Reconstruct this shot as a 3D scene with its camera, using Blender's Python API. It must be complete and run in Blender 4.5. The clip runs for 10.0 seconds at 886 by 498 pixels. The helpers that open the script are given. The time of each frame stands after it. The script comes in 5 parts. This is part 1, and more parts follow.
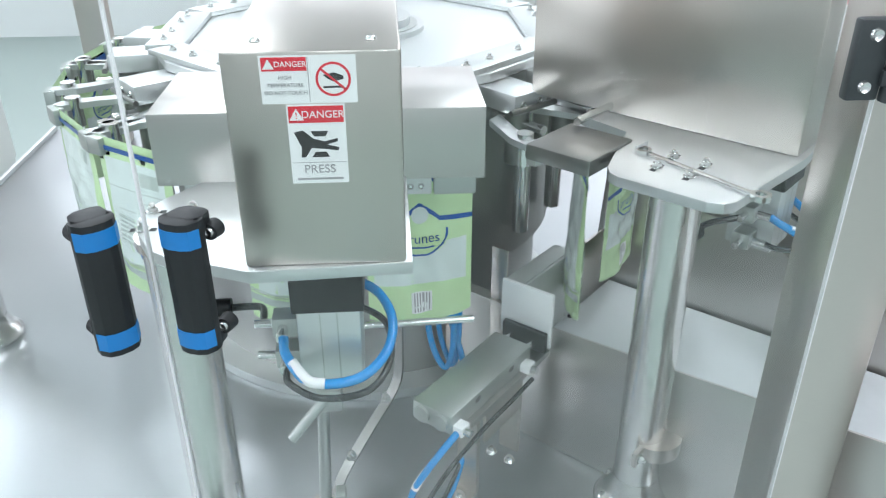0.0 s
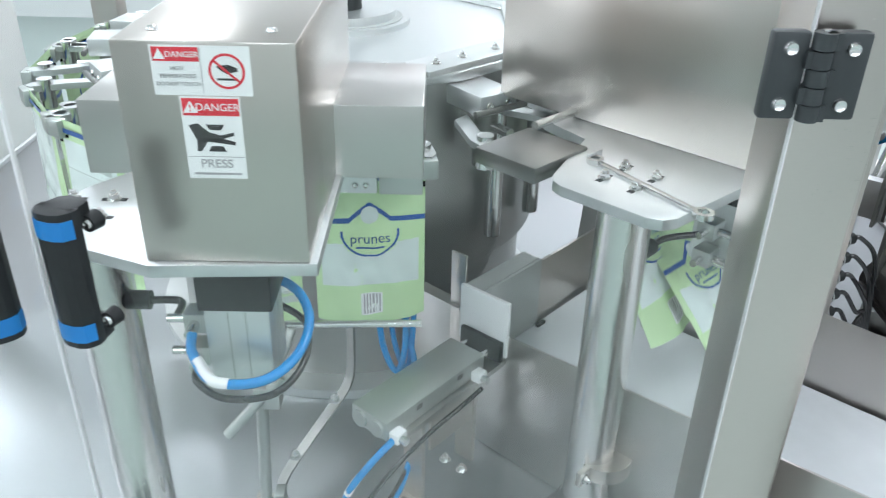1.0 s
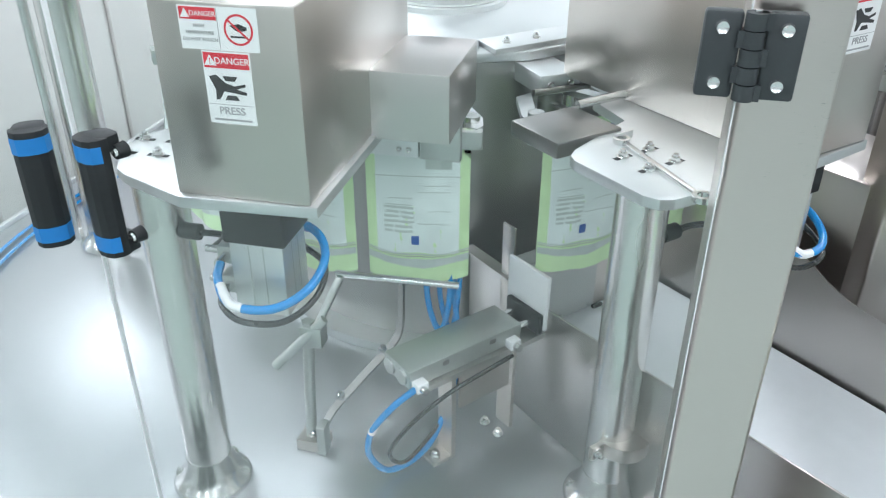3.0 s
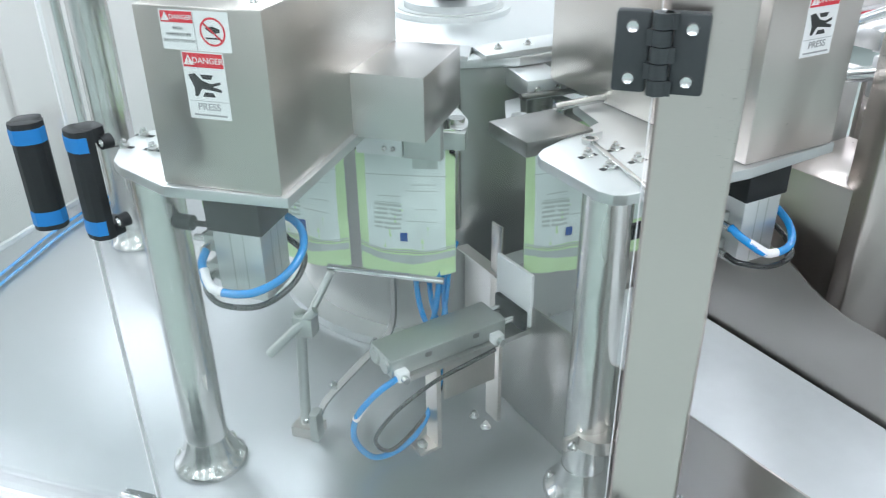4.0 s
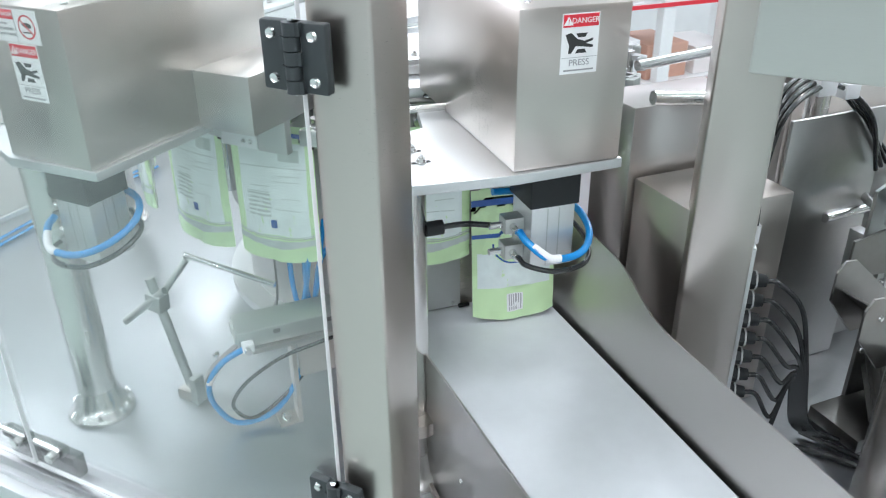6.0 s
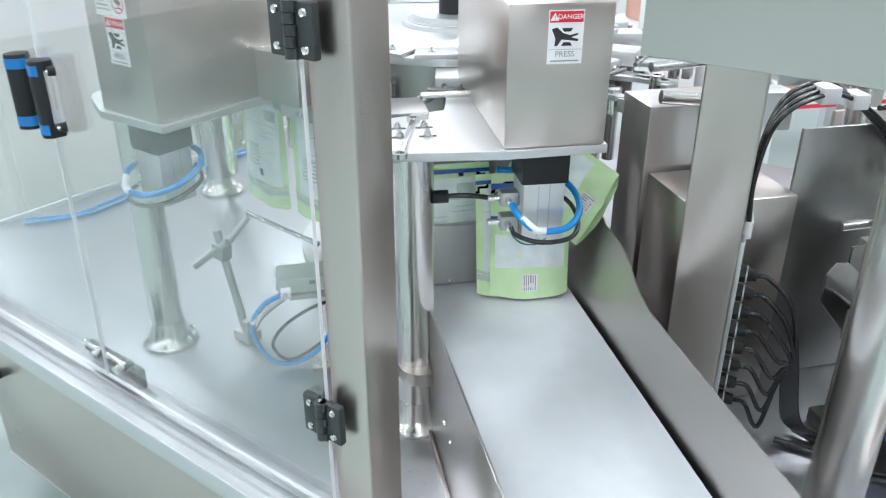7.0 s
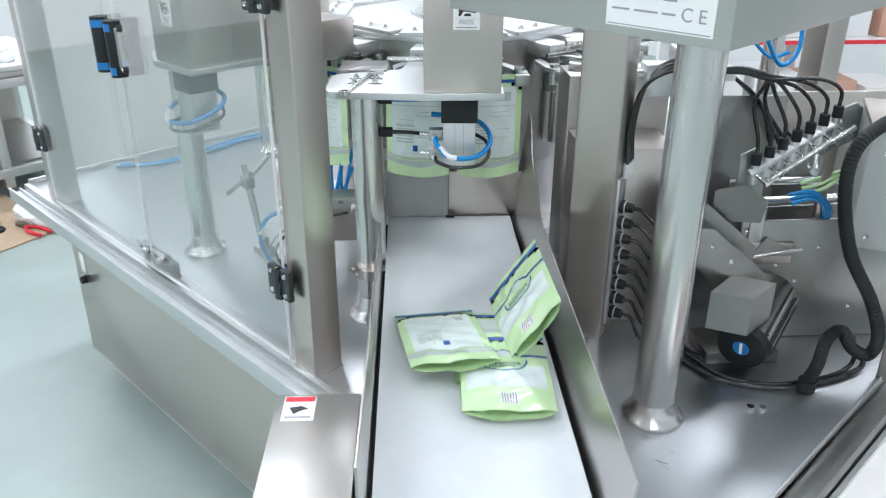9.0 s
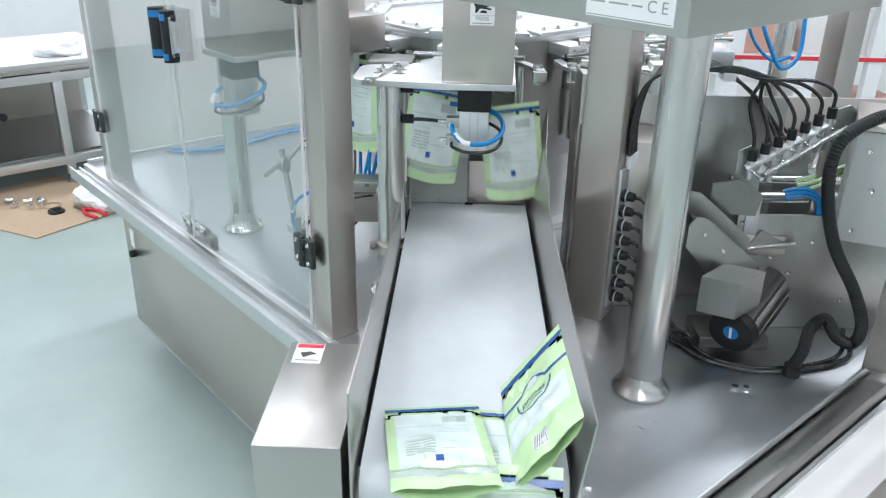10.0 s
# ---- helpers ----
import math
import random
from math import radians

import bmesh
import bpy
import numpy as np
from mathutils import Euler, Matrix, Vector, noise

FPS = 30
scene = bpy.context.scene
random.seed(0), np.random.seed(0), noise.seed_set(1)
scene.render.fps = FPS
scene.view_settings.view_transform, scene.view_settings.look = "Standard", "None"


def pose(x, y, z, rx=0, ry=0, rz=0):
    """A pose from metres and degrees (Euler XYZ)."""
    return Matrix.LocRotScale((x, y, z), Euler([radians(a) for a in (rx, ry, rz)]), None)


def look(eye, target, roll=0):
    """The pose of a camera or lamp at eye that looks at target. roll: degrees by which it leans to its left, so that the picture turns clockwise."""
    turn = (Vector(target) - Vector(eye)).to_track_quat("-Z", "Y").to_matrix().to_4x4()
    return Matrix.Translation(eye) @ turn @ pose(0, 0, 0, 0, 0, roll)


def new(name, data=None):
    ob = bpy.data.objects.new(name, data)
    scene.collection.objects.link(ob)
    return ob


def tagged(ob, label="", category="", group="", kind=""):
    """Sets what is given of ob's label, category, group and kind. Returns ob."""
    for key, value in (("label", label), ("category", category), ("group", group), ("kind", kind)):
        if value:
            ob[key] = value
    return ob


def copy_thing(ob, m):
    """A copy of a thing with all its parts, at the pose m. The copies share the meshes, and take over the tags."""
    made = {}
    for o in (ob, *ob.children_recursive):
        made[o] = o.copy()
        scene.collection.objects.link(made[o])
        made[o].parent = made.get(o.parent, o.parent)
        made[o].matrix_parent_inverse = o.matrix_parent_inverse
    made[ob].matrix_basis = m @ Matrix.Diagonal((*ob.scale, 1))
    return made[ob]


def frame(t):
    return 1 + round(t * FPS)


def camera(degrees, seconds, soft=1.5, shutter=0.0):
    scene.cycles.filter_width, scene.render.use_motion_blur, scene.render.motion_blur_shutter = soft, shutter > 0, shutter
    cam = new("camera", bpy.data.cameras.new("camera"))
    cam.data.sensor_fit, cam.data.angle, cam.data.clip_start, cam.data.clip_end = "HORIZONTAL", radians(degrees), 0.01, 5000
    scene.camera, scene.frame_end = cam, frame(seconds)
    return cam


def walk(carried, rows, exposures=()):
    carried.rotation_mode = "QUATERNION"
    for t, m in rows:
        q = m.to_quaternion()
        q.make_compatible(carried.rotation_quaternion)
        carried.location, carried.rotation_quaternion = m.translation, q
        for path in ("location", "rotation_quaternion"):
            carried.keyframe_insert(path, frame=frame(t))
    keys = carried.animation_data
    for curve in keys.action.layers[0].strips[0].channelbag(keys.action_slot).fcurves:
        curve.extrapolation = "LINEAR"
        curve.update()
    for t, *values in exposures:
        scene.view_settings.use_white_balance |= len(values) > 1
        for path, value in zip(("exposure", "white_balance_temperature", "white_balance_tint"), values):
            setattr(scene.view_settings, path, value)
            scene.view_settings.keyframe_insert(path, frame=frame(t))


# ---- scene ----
cam = camera(57.7, 10.0, soft=1.15, shutter=0.4)
METRES, EYE, TILT, LEAN, TURN = 2.0, 1.63, 0.0, 0.0, -4.0
ROWS = [
    (0.0, 0.0, 0.0, 0.0, -0.05, -28.35, 0.09),
    (0.5, 0.0256, 0.0025, -0.0035, 2.24, -28.54, -0.13),
    (1.0, 0.0641, 0.0184, -0.0025, 3.94, -28.69, -1.2),
    (1.5, 0.0953, 0.0241, -0.0034, 6.26, -29.18, -1.8),
    (2.0, 0.1275, 0.0093, -0.0045, 11.02, -30.04, -1.77),
    (2.5, 0.1458, 0.0045, -0.0024, 14.59, -29.93, -0.9),
    (4.0, 0.2205, -0.0124, 0.0002, 20.83, -28.6, 0.65),
    (4.5, 0.2631, -0.0103, -0.0006, 21.91, -28.05, 1.02),
    (5.0, 0.3104, 0.0143, -0.0068, 22.82, -27.83, 0.8),
    (5.5, 0.3738, 0.0289, 0.0062, 25.52, -27.72, 0.67),
    (7.0, 0.5671, 0.0166, 0.0053, 40.42, -26.27, -0.11),
    (7.5, 0.6318, -0.0444, 0.0046, 43.31, -25.51, -0.02),
    (8.0, 0.6882, -0.0663, 0.0083, 43.84, -25.29, 0.14),
    (8.5, 0.7736, -0.0463, 0.0033, 44.95, -25.19, 0.37),
    (9.0, 0.8496, -0.0261, 0.0075, 49.22, -25.11, -0.25),
    (9.5, 0.8855, -0.0311, 0.0082, 51.43, -24.79, -1.06),
    (10.0, 0.937, -0.0454, 0.0028, 53.34, -24.29, -1.14),
]
walk(cam, [(t, pose(0, 0, EYE, TILT, LEAN, TURN) @ pose(METRES * x, METRES * y, METRES * z, 90 + pitch, roll, yaw)) for t, x, y, z, yaw, pitch, roll in ROWS],
     exposures=[(0.0, 0.23), (5.5, 0.31), (7.5, 0.28), (10.0, 0.10)])

# ---- world and light ----
world = bpy.data.worlds.new("world")
scene.world = world
world.use_nodes = True
wn = world.node_tree.nodes
sky = wn.new("ShaderNodeTexSky")
sky.sky_type, sky.sun_disc, sky.sun_elevation, sky.sun_rotation = "NISHITA", False, radians(50), radians(200)
wn["Background"].inputs["Strength"].default_value = 0.1
world.node_tree.links.new(sky.outputs["Color"], wn["Background"].inputs["Color"])


def area(name, x, y, z, sx, sy, power, rx=0, rz=0, col=(1, 1, 1)):
    lamp = bpy.data.lights.new(name, "AREA")
    lamp.shape, lamp.size, lamp.size_y, lamp.energy, lamp.color = "RECTANGLE", sx, sy, power, col
    ob = new(name, lamp)
    ob.matrix_basis = pose(x, y, z, rx, 0, rz)
    return ob


# last four, at y=-4.2: unseen lamps added to brighten steel facing the camera
TUBES = [(-3.6, -1.6), (-1.2, -1.6), (1.2, -1.6), (3.6, -1.6), (-3.6, 1.0), (-1.2, 1.0), (1.2, 1.0), (3.6, 1.0),
         (-3.6, 3.6), (-1.2, 3.6), (1.2, 3.6), (3.6, 3.6), (-2.4, -4.2), (0.0, -4.2), (2.4, -4.2), (4.8, -4.2)]
for lx, ly in TUBES:
    area("ceiling_lamp", lx, ly, 3.38, 0.28, 1.4, 32, col=(0.85, 0.905, 0.995))
# cool fill lamps added before two plain walls; no window is there
area("wall_fill_light", -6.9, 2.0, 2.0, 5.0, 1.8, 80, rx=90, rz=-90, col=(0.86, 0.89, 1.0))
area("wall_fill_light", 0.5, 6.9, 2.0, 8.0, 1.8, 95, rx=-90, rz=0, col=(0.87, 0.89, 1.0))


# ---- materials ----
def mat(name, col, rough=0.5, metal=0.0, var=0.08, scale=30.0, bump=0.0, stretch=(1, 1, 1), rvar=0.06, spec=0.5, trans=0.0, coat=0.0, coords="Object"):
    m = bpy.data.materials.new(name)
    m.use_nodes = True
    n, l = m.node_tree.nodes, m.node_tree.links
    b = n["Principled BSDF"]
    tc, mp = n.new("ShaderNodeTexCoord"), n.new("ShaderNodeMapping")
    mp.inputs["Scale"].default_value = stretch
    l.new(tc.outputs[coords], mp.inputs["Vector"])
    fine, broad = n.new("ShaderNodeTexNoise"), n.new("ShaderNodeTexNoise")
    fine.inputs["Scale"].default_value, fine.inputs["Detail"].default_value = scale, 4
    broad.inputs["Scale"].default_value, broad.inputs["Detail"].default_value = 4.0, 3
    l.new(mp.outputs["Vector"], fine.inputs["Vector"])
    l.new(tc.outputs[coords], broad.inputs["Vector"])
    add = n.new("ShaderNodeMath")
    add.operation = "ADD"
    l.new(fine.outputs["Fac"], add.inputs[0])
    l.new(broad.outputs["Fac"], add.inputs[1])
    ramp = n.new("ShaderNodeMapRange")
    ramp.inputs["From Min"].default_value, ramp.inputs["From Max"].default_value = 0.6, 1.4
    ramp.inputs["To Min"].default_value, ramp.inputs["To Max"].default_value = 1 - var, 1 + var
    l.new(add.outputs["Value"], ramp.inputs["Value"])
    mul = n.new("ShaderNodeVectorMath")
    mul.operation = "SCALE"
    mul.inputs[0].default_value = col
    l.new(ramp.outputs["Result"], mul.inputs["Scale"])
    l.new(mul.outputs["Vector"], b.inputs["Base Color"])
    rr = n.new("ShaderNodeMapRange")
    rr.inputs["From Min"].default_value, rr.inputs["From Max"].default_value = 0.6, 1.4
    rr.inputs["To Min"].default_value, rr.inputs["To Max"].default_value = max(0.02, rough - rvar), rough + rvar
    l.new(add.outputs["Value"], rr.inputs["Value"])
    l.new(rr.outputs["Result"], b.inputs["Roughness"])
    b.inputs["Metallic"].default_value = metal
    b.inputs["Specular IOR Level"].default_value = spec
    b.inputs["Transmission Weight"].default_value = trans
    b.inputs["Coat Weight"].default_value = coat
    if bump:
        bp = n.new("ShaderNodeBump")
        bp.inputs["Strength"].default_value, bp.inputs["Distance"].default_value = bump, 0.001
        l.new(fine.outputs["Fac"], bp.inputs["Height"])
        l.new(bp.outputs["Normal"], b.inputs["Normal"])
    return m


STEEL = mat("brushed_steel", (0.585, 0.538, 0.50), 0.29, 1.0, 0.03, 90, 0.0, (1, 1, 22), 0.025)
STEELH = mat("brushed_steel_level", (0.565, 0.54, 0.52), 0.31, 1.0, 0.03, 90, 0.0, (1, 22, 22), 0.025)
BASEST = mat("table_steel", (0.45, 0.46, 0.475), 0.33, 1.0, 0.05, 30, 0.0, (1, 6, 1))
TUBEST = mat("polished_tube", (0.72, 0.70, 0.685), 0.24, 1.0, 0.04, 50, 0.03, (1, 1, 0.05))
ALU = mat("bead_blasted_aluminium", (0.69, 0.70, 0.70), 0.42, 1.0, 0.04, 300, 0.05)
CAST = mat("cast_aluminium", (0.52, 0.54, 0.52), 0.45, 1.0, 0.05, 90, 0.06)
MIDST = mat("satin_plate_steel", (0.42, 0.415, 0.40), 0.34, 1.0, 0.06, 60)
DARKST = mat("dark_steel", (0.27, 0.265, 0.255), 0.35, 1.0, 0.1, 60)
CHROME = mat("zinc_bolt", (0.72, 0.72, 0.71), 0.2, 1.0, 0.05, 90)
BLACK = mat("black_plastic", (0.016, 0.018, 0.019), 0.48, 0, 0.15, 200, 0.08, spec=0.3)
HINGE = mat("dark_grey_nylon", (0.03, 0.036, 0.038), 0.45, 0, 0.12, 300, 0.1)
BLUE = mat("blue_plastic", (0.005, 0.175, 0.48), 0.4, 0, 0.06, 100, 0.04)
HOSEB = mat("blue_hose", (0.004, 0.25, 0.62), 0.22, 0, 0.05, 40, coat=0.3)
HOSEK = mat("black_hose", (0.015, 0.016, 0.017), 0.25, 0, 0.1, 60, coat=0.3)
WHITE = mat("white_plastic", (0.82, 0.82, 0.82), 0.4, 0, 0.03, 60)
BELT = mat("white_conveyor_belt", (0.70, 0.72, 0.735), 0.36, 0, 0.05, 25, 0.04)
LABEL = mat("white_sticker", (0.85, 0.85, 0.84), 0.35, 0, 0.02, 80)
RED = mat("red_print", (0.72, 0.03, 0.05), 0.4, 0, 0.04, 60)
INK = mat("black_print", (0.03, 0.03, 0.03), 0.5, 0, 0.05, 60)
GREYINK = mat("grey_print", (0.35, 0.35, 0.35), 0.5, 0, 0.05, 60)
FLOORM = mat("green_epoxy_floor", (0.37, 0.437, 0.41), 0.36, 0, 0.05, 8, 0.0)
WALLM = mat("white_wall_paint", (0.83, 0.84, 0.84), 0.7, 0, 0.03, 12, 0.03)
GREENP = mat("green_pouch_film", (0.61, 0.82, 0.47), 0.24, 0, 0.08, 16, 0.3, spec=0.5, coat=0.35)
PALE = mat("frosted_pouch_window", (0.74, 0.82, 0.79), 0.2, 0, 0.16, 26, 0.35, coat=0.35)
NAVY = mat("navy_print", (0.01, 0.09, 0.36), 0.3, 0, 0.05, 40, coat=0.3)
SEALG = mat("grey_seal_film", (0.50, 0.57, 0.53), 0.25, 0, 0.12, 30, coat=0.3)
CARD = mat("brown_cardboard", (0.48, 0.35, 0.24), 0.8, 0, 0.08, 30)
CREAM = mat("cream_wall_paint", (0.62, 0.36, 0.27), 0.7, 0, 0.05, 12)
# paint of panel and cartons; on the backdrop, haze reflected in the door
PINKG = mat("pale_paint_and_haze", (0.80, 0.765, 0.75), 0.35, 0, 0.05, 10)
GREYP = mat("grey_machine_paint", (0.46, 0.47, 0.46), 0.4, 0, 0.04, 60)

GLASS = bpy.data.materials.new("clear_acrylic")
GLASS.use_nodes = True
gn, gl = GLASS.node_tree.nodes, GLASS.node_tree.links
gn.remove(gn["Principled BSDF"])
gt, gg, gm, gf = gn.new("ShaderNodeBsdfTransparent"), gn.new("ShaderNodeBsdfGlossy"), gn.new("ShaderNodeMixShader"), gn.new("ShaderNodeLayerWeight")
gt.inputs["Color"].default_value = (0.95, 0.97, 0.96, 1)
gg.inputs["Roughness"].default_value = 0.03
gp, gs = gn.new("ShaderNodeMath"), gn.new("ShaderNodeMath")
gp.operation, gs.operation = "POWER", "MULTIPLY_ADD"
gp.inputs[1].default_value, gs.inputs[1].default_value, gs.inputs[2].default_value = 2.0, 0.8, 0.018
gl.new(gf.outputs["Facing"], gp.inputs[0])
gl.new(gp.outputs["Value"], gs.inputs[0])
gl.new(gs.outputs["Value"], gm.inputs["Fac"])
gl.new(gt.outputs["BSDF"], gm.inputs[1])
gl.new(gg.outputs["BSDF"], gm.inputs[2])
gl.new(gm.outputs["Shader"], gn["Material Output"].inputs["Surface"])


# ---- mesh helpers ----
def box(bm, x0, x1, y0, y1, z0, z1, m=None, bevel=0.0):
    r = bmesh.ops.create_cube(bm, size=1.0)
    vs = r["verts"]
    for v in vs:
        v.co = Vector(((x0 + x1) / 2 + v.co.x * (x1 - x0), (y0 + y1) / 2 + v.co.y * (y1 - y0), (z0 + z1) / 2 + v.co.z * (z1 - z0)))
    if bevel:
        es = list({e for v in vs for e in v.link_edges})
        vs = list({v for f in bmesh.ops.bevel(bm, geom=es, offset=bevel, segments=2, affect="EDGES", profile=0.5)["faces"] for v in f.verts} | {v for v in vs if v.is_valid})
    if m is not None:
        bmesh.ops.transform(bm, matrix=m, verts=vs)
    return vs


def cyl(bm, x, y, z0, z1, r0, r1=None, n=24, m=None):
    r = bmesh.ops.create_cone(bm, cap_ends=True, segments=n, radius1=r0, radius2=r0 if r1 is None else r1, depth=z1 - z0)
    vs = r["verts"]
    bmesh.ops.translate(bm, verts=vs, vec=(x, y, (z0 + z1) / 2))
    if m is not None:
        bmesh.ops.transform(bm, matrix=m, verts=vs)
    return vs


def rod(bm, a, b, r, n=12):
    a, b = Vector(a), Vector(b)
    d = b - a
    m = Matrix.Translation((a + b) / 2) @ d.to_track_quat("Z", "Y").to_matrix().to_4x4()
    return cyl(bm, 0, 0, -d.length / 2, d.length / 2, r, n=n, m=m)


def prism(bm, pts, z0, z1, m=None):
    """An upright prism over a plan outline."""
    lo = [bm.verts.new((x, y, z0)) for x, y in pts]
    hi = [bm.verts.new((x, y, z1)) for x, y in pts]
    bm.faces.new(lo[::-1])
    bm.faces.new(hi)
    for i in range(len(pts)):
        j = (i + 1) % len(pts)
        bm.faces.new((lo[i], lo[j], hi[j], hi[i]))
    if m is not None:
        bmesh.ops.transform(bm, matrix=m, verts=lo + hi)
    return lo + hi


def smooth_path(pts, steps=10):
    p = [Vector(q) for q in pts]
    p = [p[0] * 2 - p[1]] + p + [p[-1] * 2 - p[-2]]
    out = []
    for i in range(1, len(p) - 2):
        a, b, c, d = p[i - 1:i + 3]
        for k in range(steps):
            t = k / steps
            out.append(0.5 * (2 * b + (c - a) * t + (2 * a - 5 * b + 4 * c - d) * t * t + (3 * b - a - 3 * c + d) * t ** 3))
    out.append(p[-2])
    return out


def hose(bm, pts, r, n=10, steps=10):
    """A round hose through points."""
    path = smooth_path(pts, steps)
    rings, up = [], None
    for i, q in enumerate(path):
        d = (path[min(i + 1, len(path) - 1)] - path[max(i - 1, 0)]).normalized()
        if up is None:
            up = d.orthogonal().normalized()
        up = (up - d * up.dot(d)).normalized()
        side = d.cross(up)
        rings.append([bm.verts.new(q + r * (up * math.cos(2 * math.pi * k / n) + side * math.sin(2 * math.pi * k / n))) for k in range(n)])
    for a, b in zip(rings, rings[1:]):
        for k in range(n):
            bm.faces.new((a[k], a[(k + 1) % n], b[(k + 1) % n], b[k]))
    bm.faces.new(rings[0][::-1])
    bm.faces.new(rings[-1])


def part(name, bm, material, parent=None, label="", soft=None):
    me = bpy.data.meshes.new(name)
    bmesh.ops.recalc_face_normals(bm, faces=bm.faces[:])
    bm.to_mesh(me)
    bm.free()
    me.materials.append(material)
    if soft is not None:
        me.polygons.foreach_set("use_smooth", [True] * len(me.polygons))
        me.set_sharp_from_angle(angle=radians(soft))
    ob = new(name, me)
    ob.parent = parent
    if label:
        ob["label"] = label
    return ob


def thing(name, m, label, category, group="", kind=""):
    ob = new(name)
    ob.empty_display_size = 0.05
    ob.matrix_basis = m
    return tagged(ob, label, category, group, kind)


def bx(name, parent, material, x0, x1, y0, y1, z0, z1, bevel=0.0, m=None, label=""):
    bm = bmesh.new()
    box(bm, x0, x1, y0, y1, z0, z1, m, bevel)
    return part(name, bm, material, parent, label, 35 if bevel else None)


def cy(name, parent, material, x, y, z0, z1, r0, r1=None, n=28, m=None, label=""):
    bm = bmesh.new()
    cyl(bm, x, y, z0, z1, r0, r1, n, m)
    return part(name, bm, material, parent, label, 40)


def pr(name, parent, material, pts, z0, z1, m=None, bevel=0.0, label=""):
    bm = bmesh.new()
    prism(bm, pts, z0, z1, m)
    if bevel:
        bmesh.ops.bevel(bm, geom=bm.edges[:], offset=bevel, segments=2, affect="EDGES", profile=0.5)
    return part(name, bm, material, parent, label, 35)


def hs(name, parent, material, pts, r, label="", n=10, steps=10):
    bm = bmesh.new()
    hose(bm, pts, r, n, steps)
    return part(name, bm, material, parent, label, 60)


def rd(name, parent, material, a, b, r, n=14, label=""):
    bm = bmesh.new()
    rod(bm, a, b, r, n)
    return part(name, bm, material, parent, label, 40)


def rounded(x0, x1, y0, y1, r, n=6):
    """A plan outline with round corners."""
    out = []
    for cx, cy_, a0 in ((x1 - r, y1 - r, 0), (x0 + r, y1 - r, 90), (x0 + r, y0 + r, 180), (x1 - r, y0 + r, 270)):
        out += [(cx + r * math.cos(radians(a0 + 90 * k / n)), cy_ + r * math.sin(radians(a0 + 90 * k / n))) for k in range(n + 1)]
    return out


def lathe(name, parent, material, x, y, prof, n=44, label=""):
    """A turned part: (radius, height) pairs spun round an upright axis."""
    bm = bmesh.new()
    rings = [[bm.verts.new((x + r * math.cos(2 * math.pi * k / n), y + r * math.sin(2 * math.pi * k / n), z)) for k in range(n)] for r, z in prof if r > 0]
    for a, b in zip(rings, rings[1:]):
        for k in range(n):
            bm.faces.new((a[k], a[(k + 1) % n], b[(k + 1) % n], b[k]))
    bm.faces.new(rings[0][::-1])
    bm.faces.new(rings[-1])
    return part(name, bm, material, parent, label, 50)


def bolt(parent, x, y, z, r=0.006, h=0.006, m=None, name="bolt"):
    """A hexagon bolt on a washer."""
    bm = bmesh.new()
    cyl(bm, 0, 0, 0, 0.0015, r * 1.35, n=16)
    cyl(bm, 0, 0, 0.0014, h, r, n=6)
    cyl(bm, 0, 0, h - 0.0002, h + 0.004, r * 0.55, n=12)
    ob = part(name, bm, CHROME, parent)
    ob.matrix_basis = (m or Matrix()) @ pose(x, y, z, 0, 0, 17)
    return ob


def screw(parent, x, y, z, r=0.0055, m=None):
    """A round screw head with a socket, facing -y."""
    bm = bmesh.new()
    cyl(bm, 0, 0, 0, 0.0025, r, r * 0.8, n=18)
    bmesh.ops.inset_region(bm, faces=[f for f in bm.faces if f.normal.z > 0.9], thickness=r * 0.35, depth=-0.0015)
    ob = part("screw", bm, CHROME, parent, "", 40)
    ob.matrix_basis = (m or Matrix()) @ pose(x, y, z, 90, 0, 0)
    return ob


def letters(name, parent, text, size, material, m, depth=0.0003):
    """Raised lettering as a mesh."""
    cu = bpy.data.curves.new(name, "FONT")
    cu.body, cu.size, cu.extrude, cu.align_x, cu.align_y = text, size, depth, "CENTER", "CENTER"
    tmp = bpy.data.objects.new("tmp", cu)
    scene.collection.objects.link(tmp)
    me = bpy.data.meshes.new_from_object(tmp.evaluated_get(bpy.context.evaluated_depsgraph_get()))
    bpy.data.objects.remove(tmp)
    me.materials.clear()
    me.materials.append(material)
    ob = new(name, me)
    ob.parent = parent
    ob.matrix_basis = m
    return ob


# the outfeed's frame: its origin, u outwards, v across
OUT, UO, VO, ZO = Vector((0.789, 0.788, 0)), Vector((0.736, -0.677, 0)), Vector((0.677, 0.736, 0)), Vector((0, 0, 1))
BELTZ = 0.822

# ---- the hall ----
def room():
    fl = bx("floor", None, FLOORM, -7.2, 7.2, -7.2, 7.2, -0.1, 0.0)
    tagged(fl, "pale green glossy epoxy factory floor", "floor", kind="structure")
    ce = bx("ceiling", None, WALLM, -7.2, 7.2, -7.2, 7.2, 3.5, 3.6)
    tagged(ce, "plain white ceiling of the hall", "ceiling", kind="structure")
    for name, a in (("wall_north", (-7.2, 7.2, 7.0, 7.2)), ("wall_south", (-7.2, 7.2, -7.2, -7.0)), ("wall_west", (-7.2, -7.0, -7.0, 7.0)), ("wall_east", (7.0, 7.2, -7.0, 7.0))):
        w = bx(name, None, WALLM, *a, 0, 3.5)
        tagged(w, "plain white painted hall wall", "wall", kind="structure")


room()
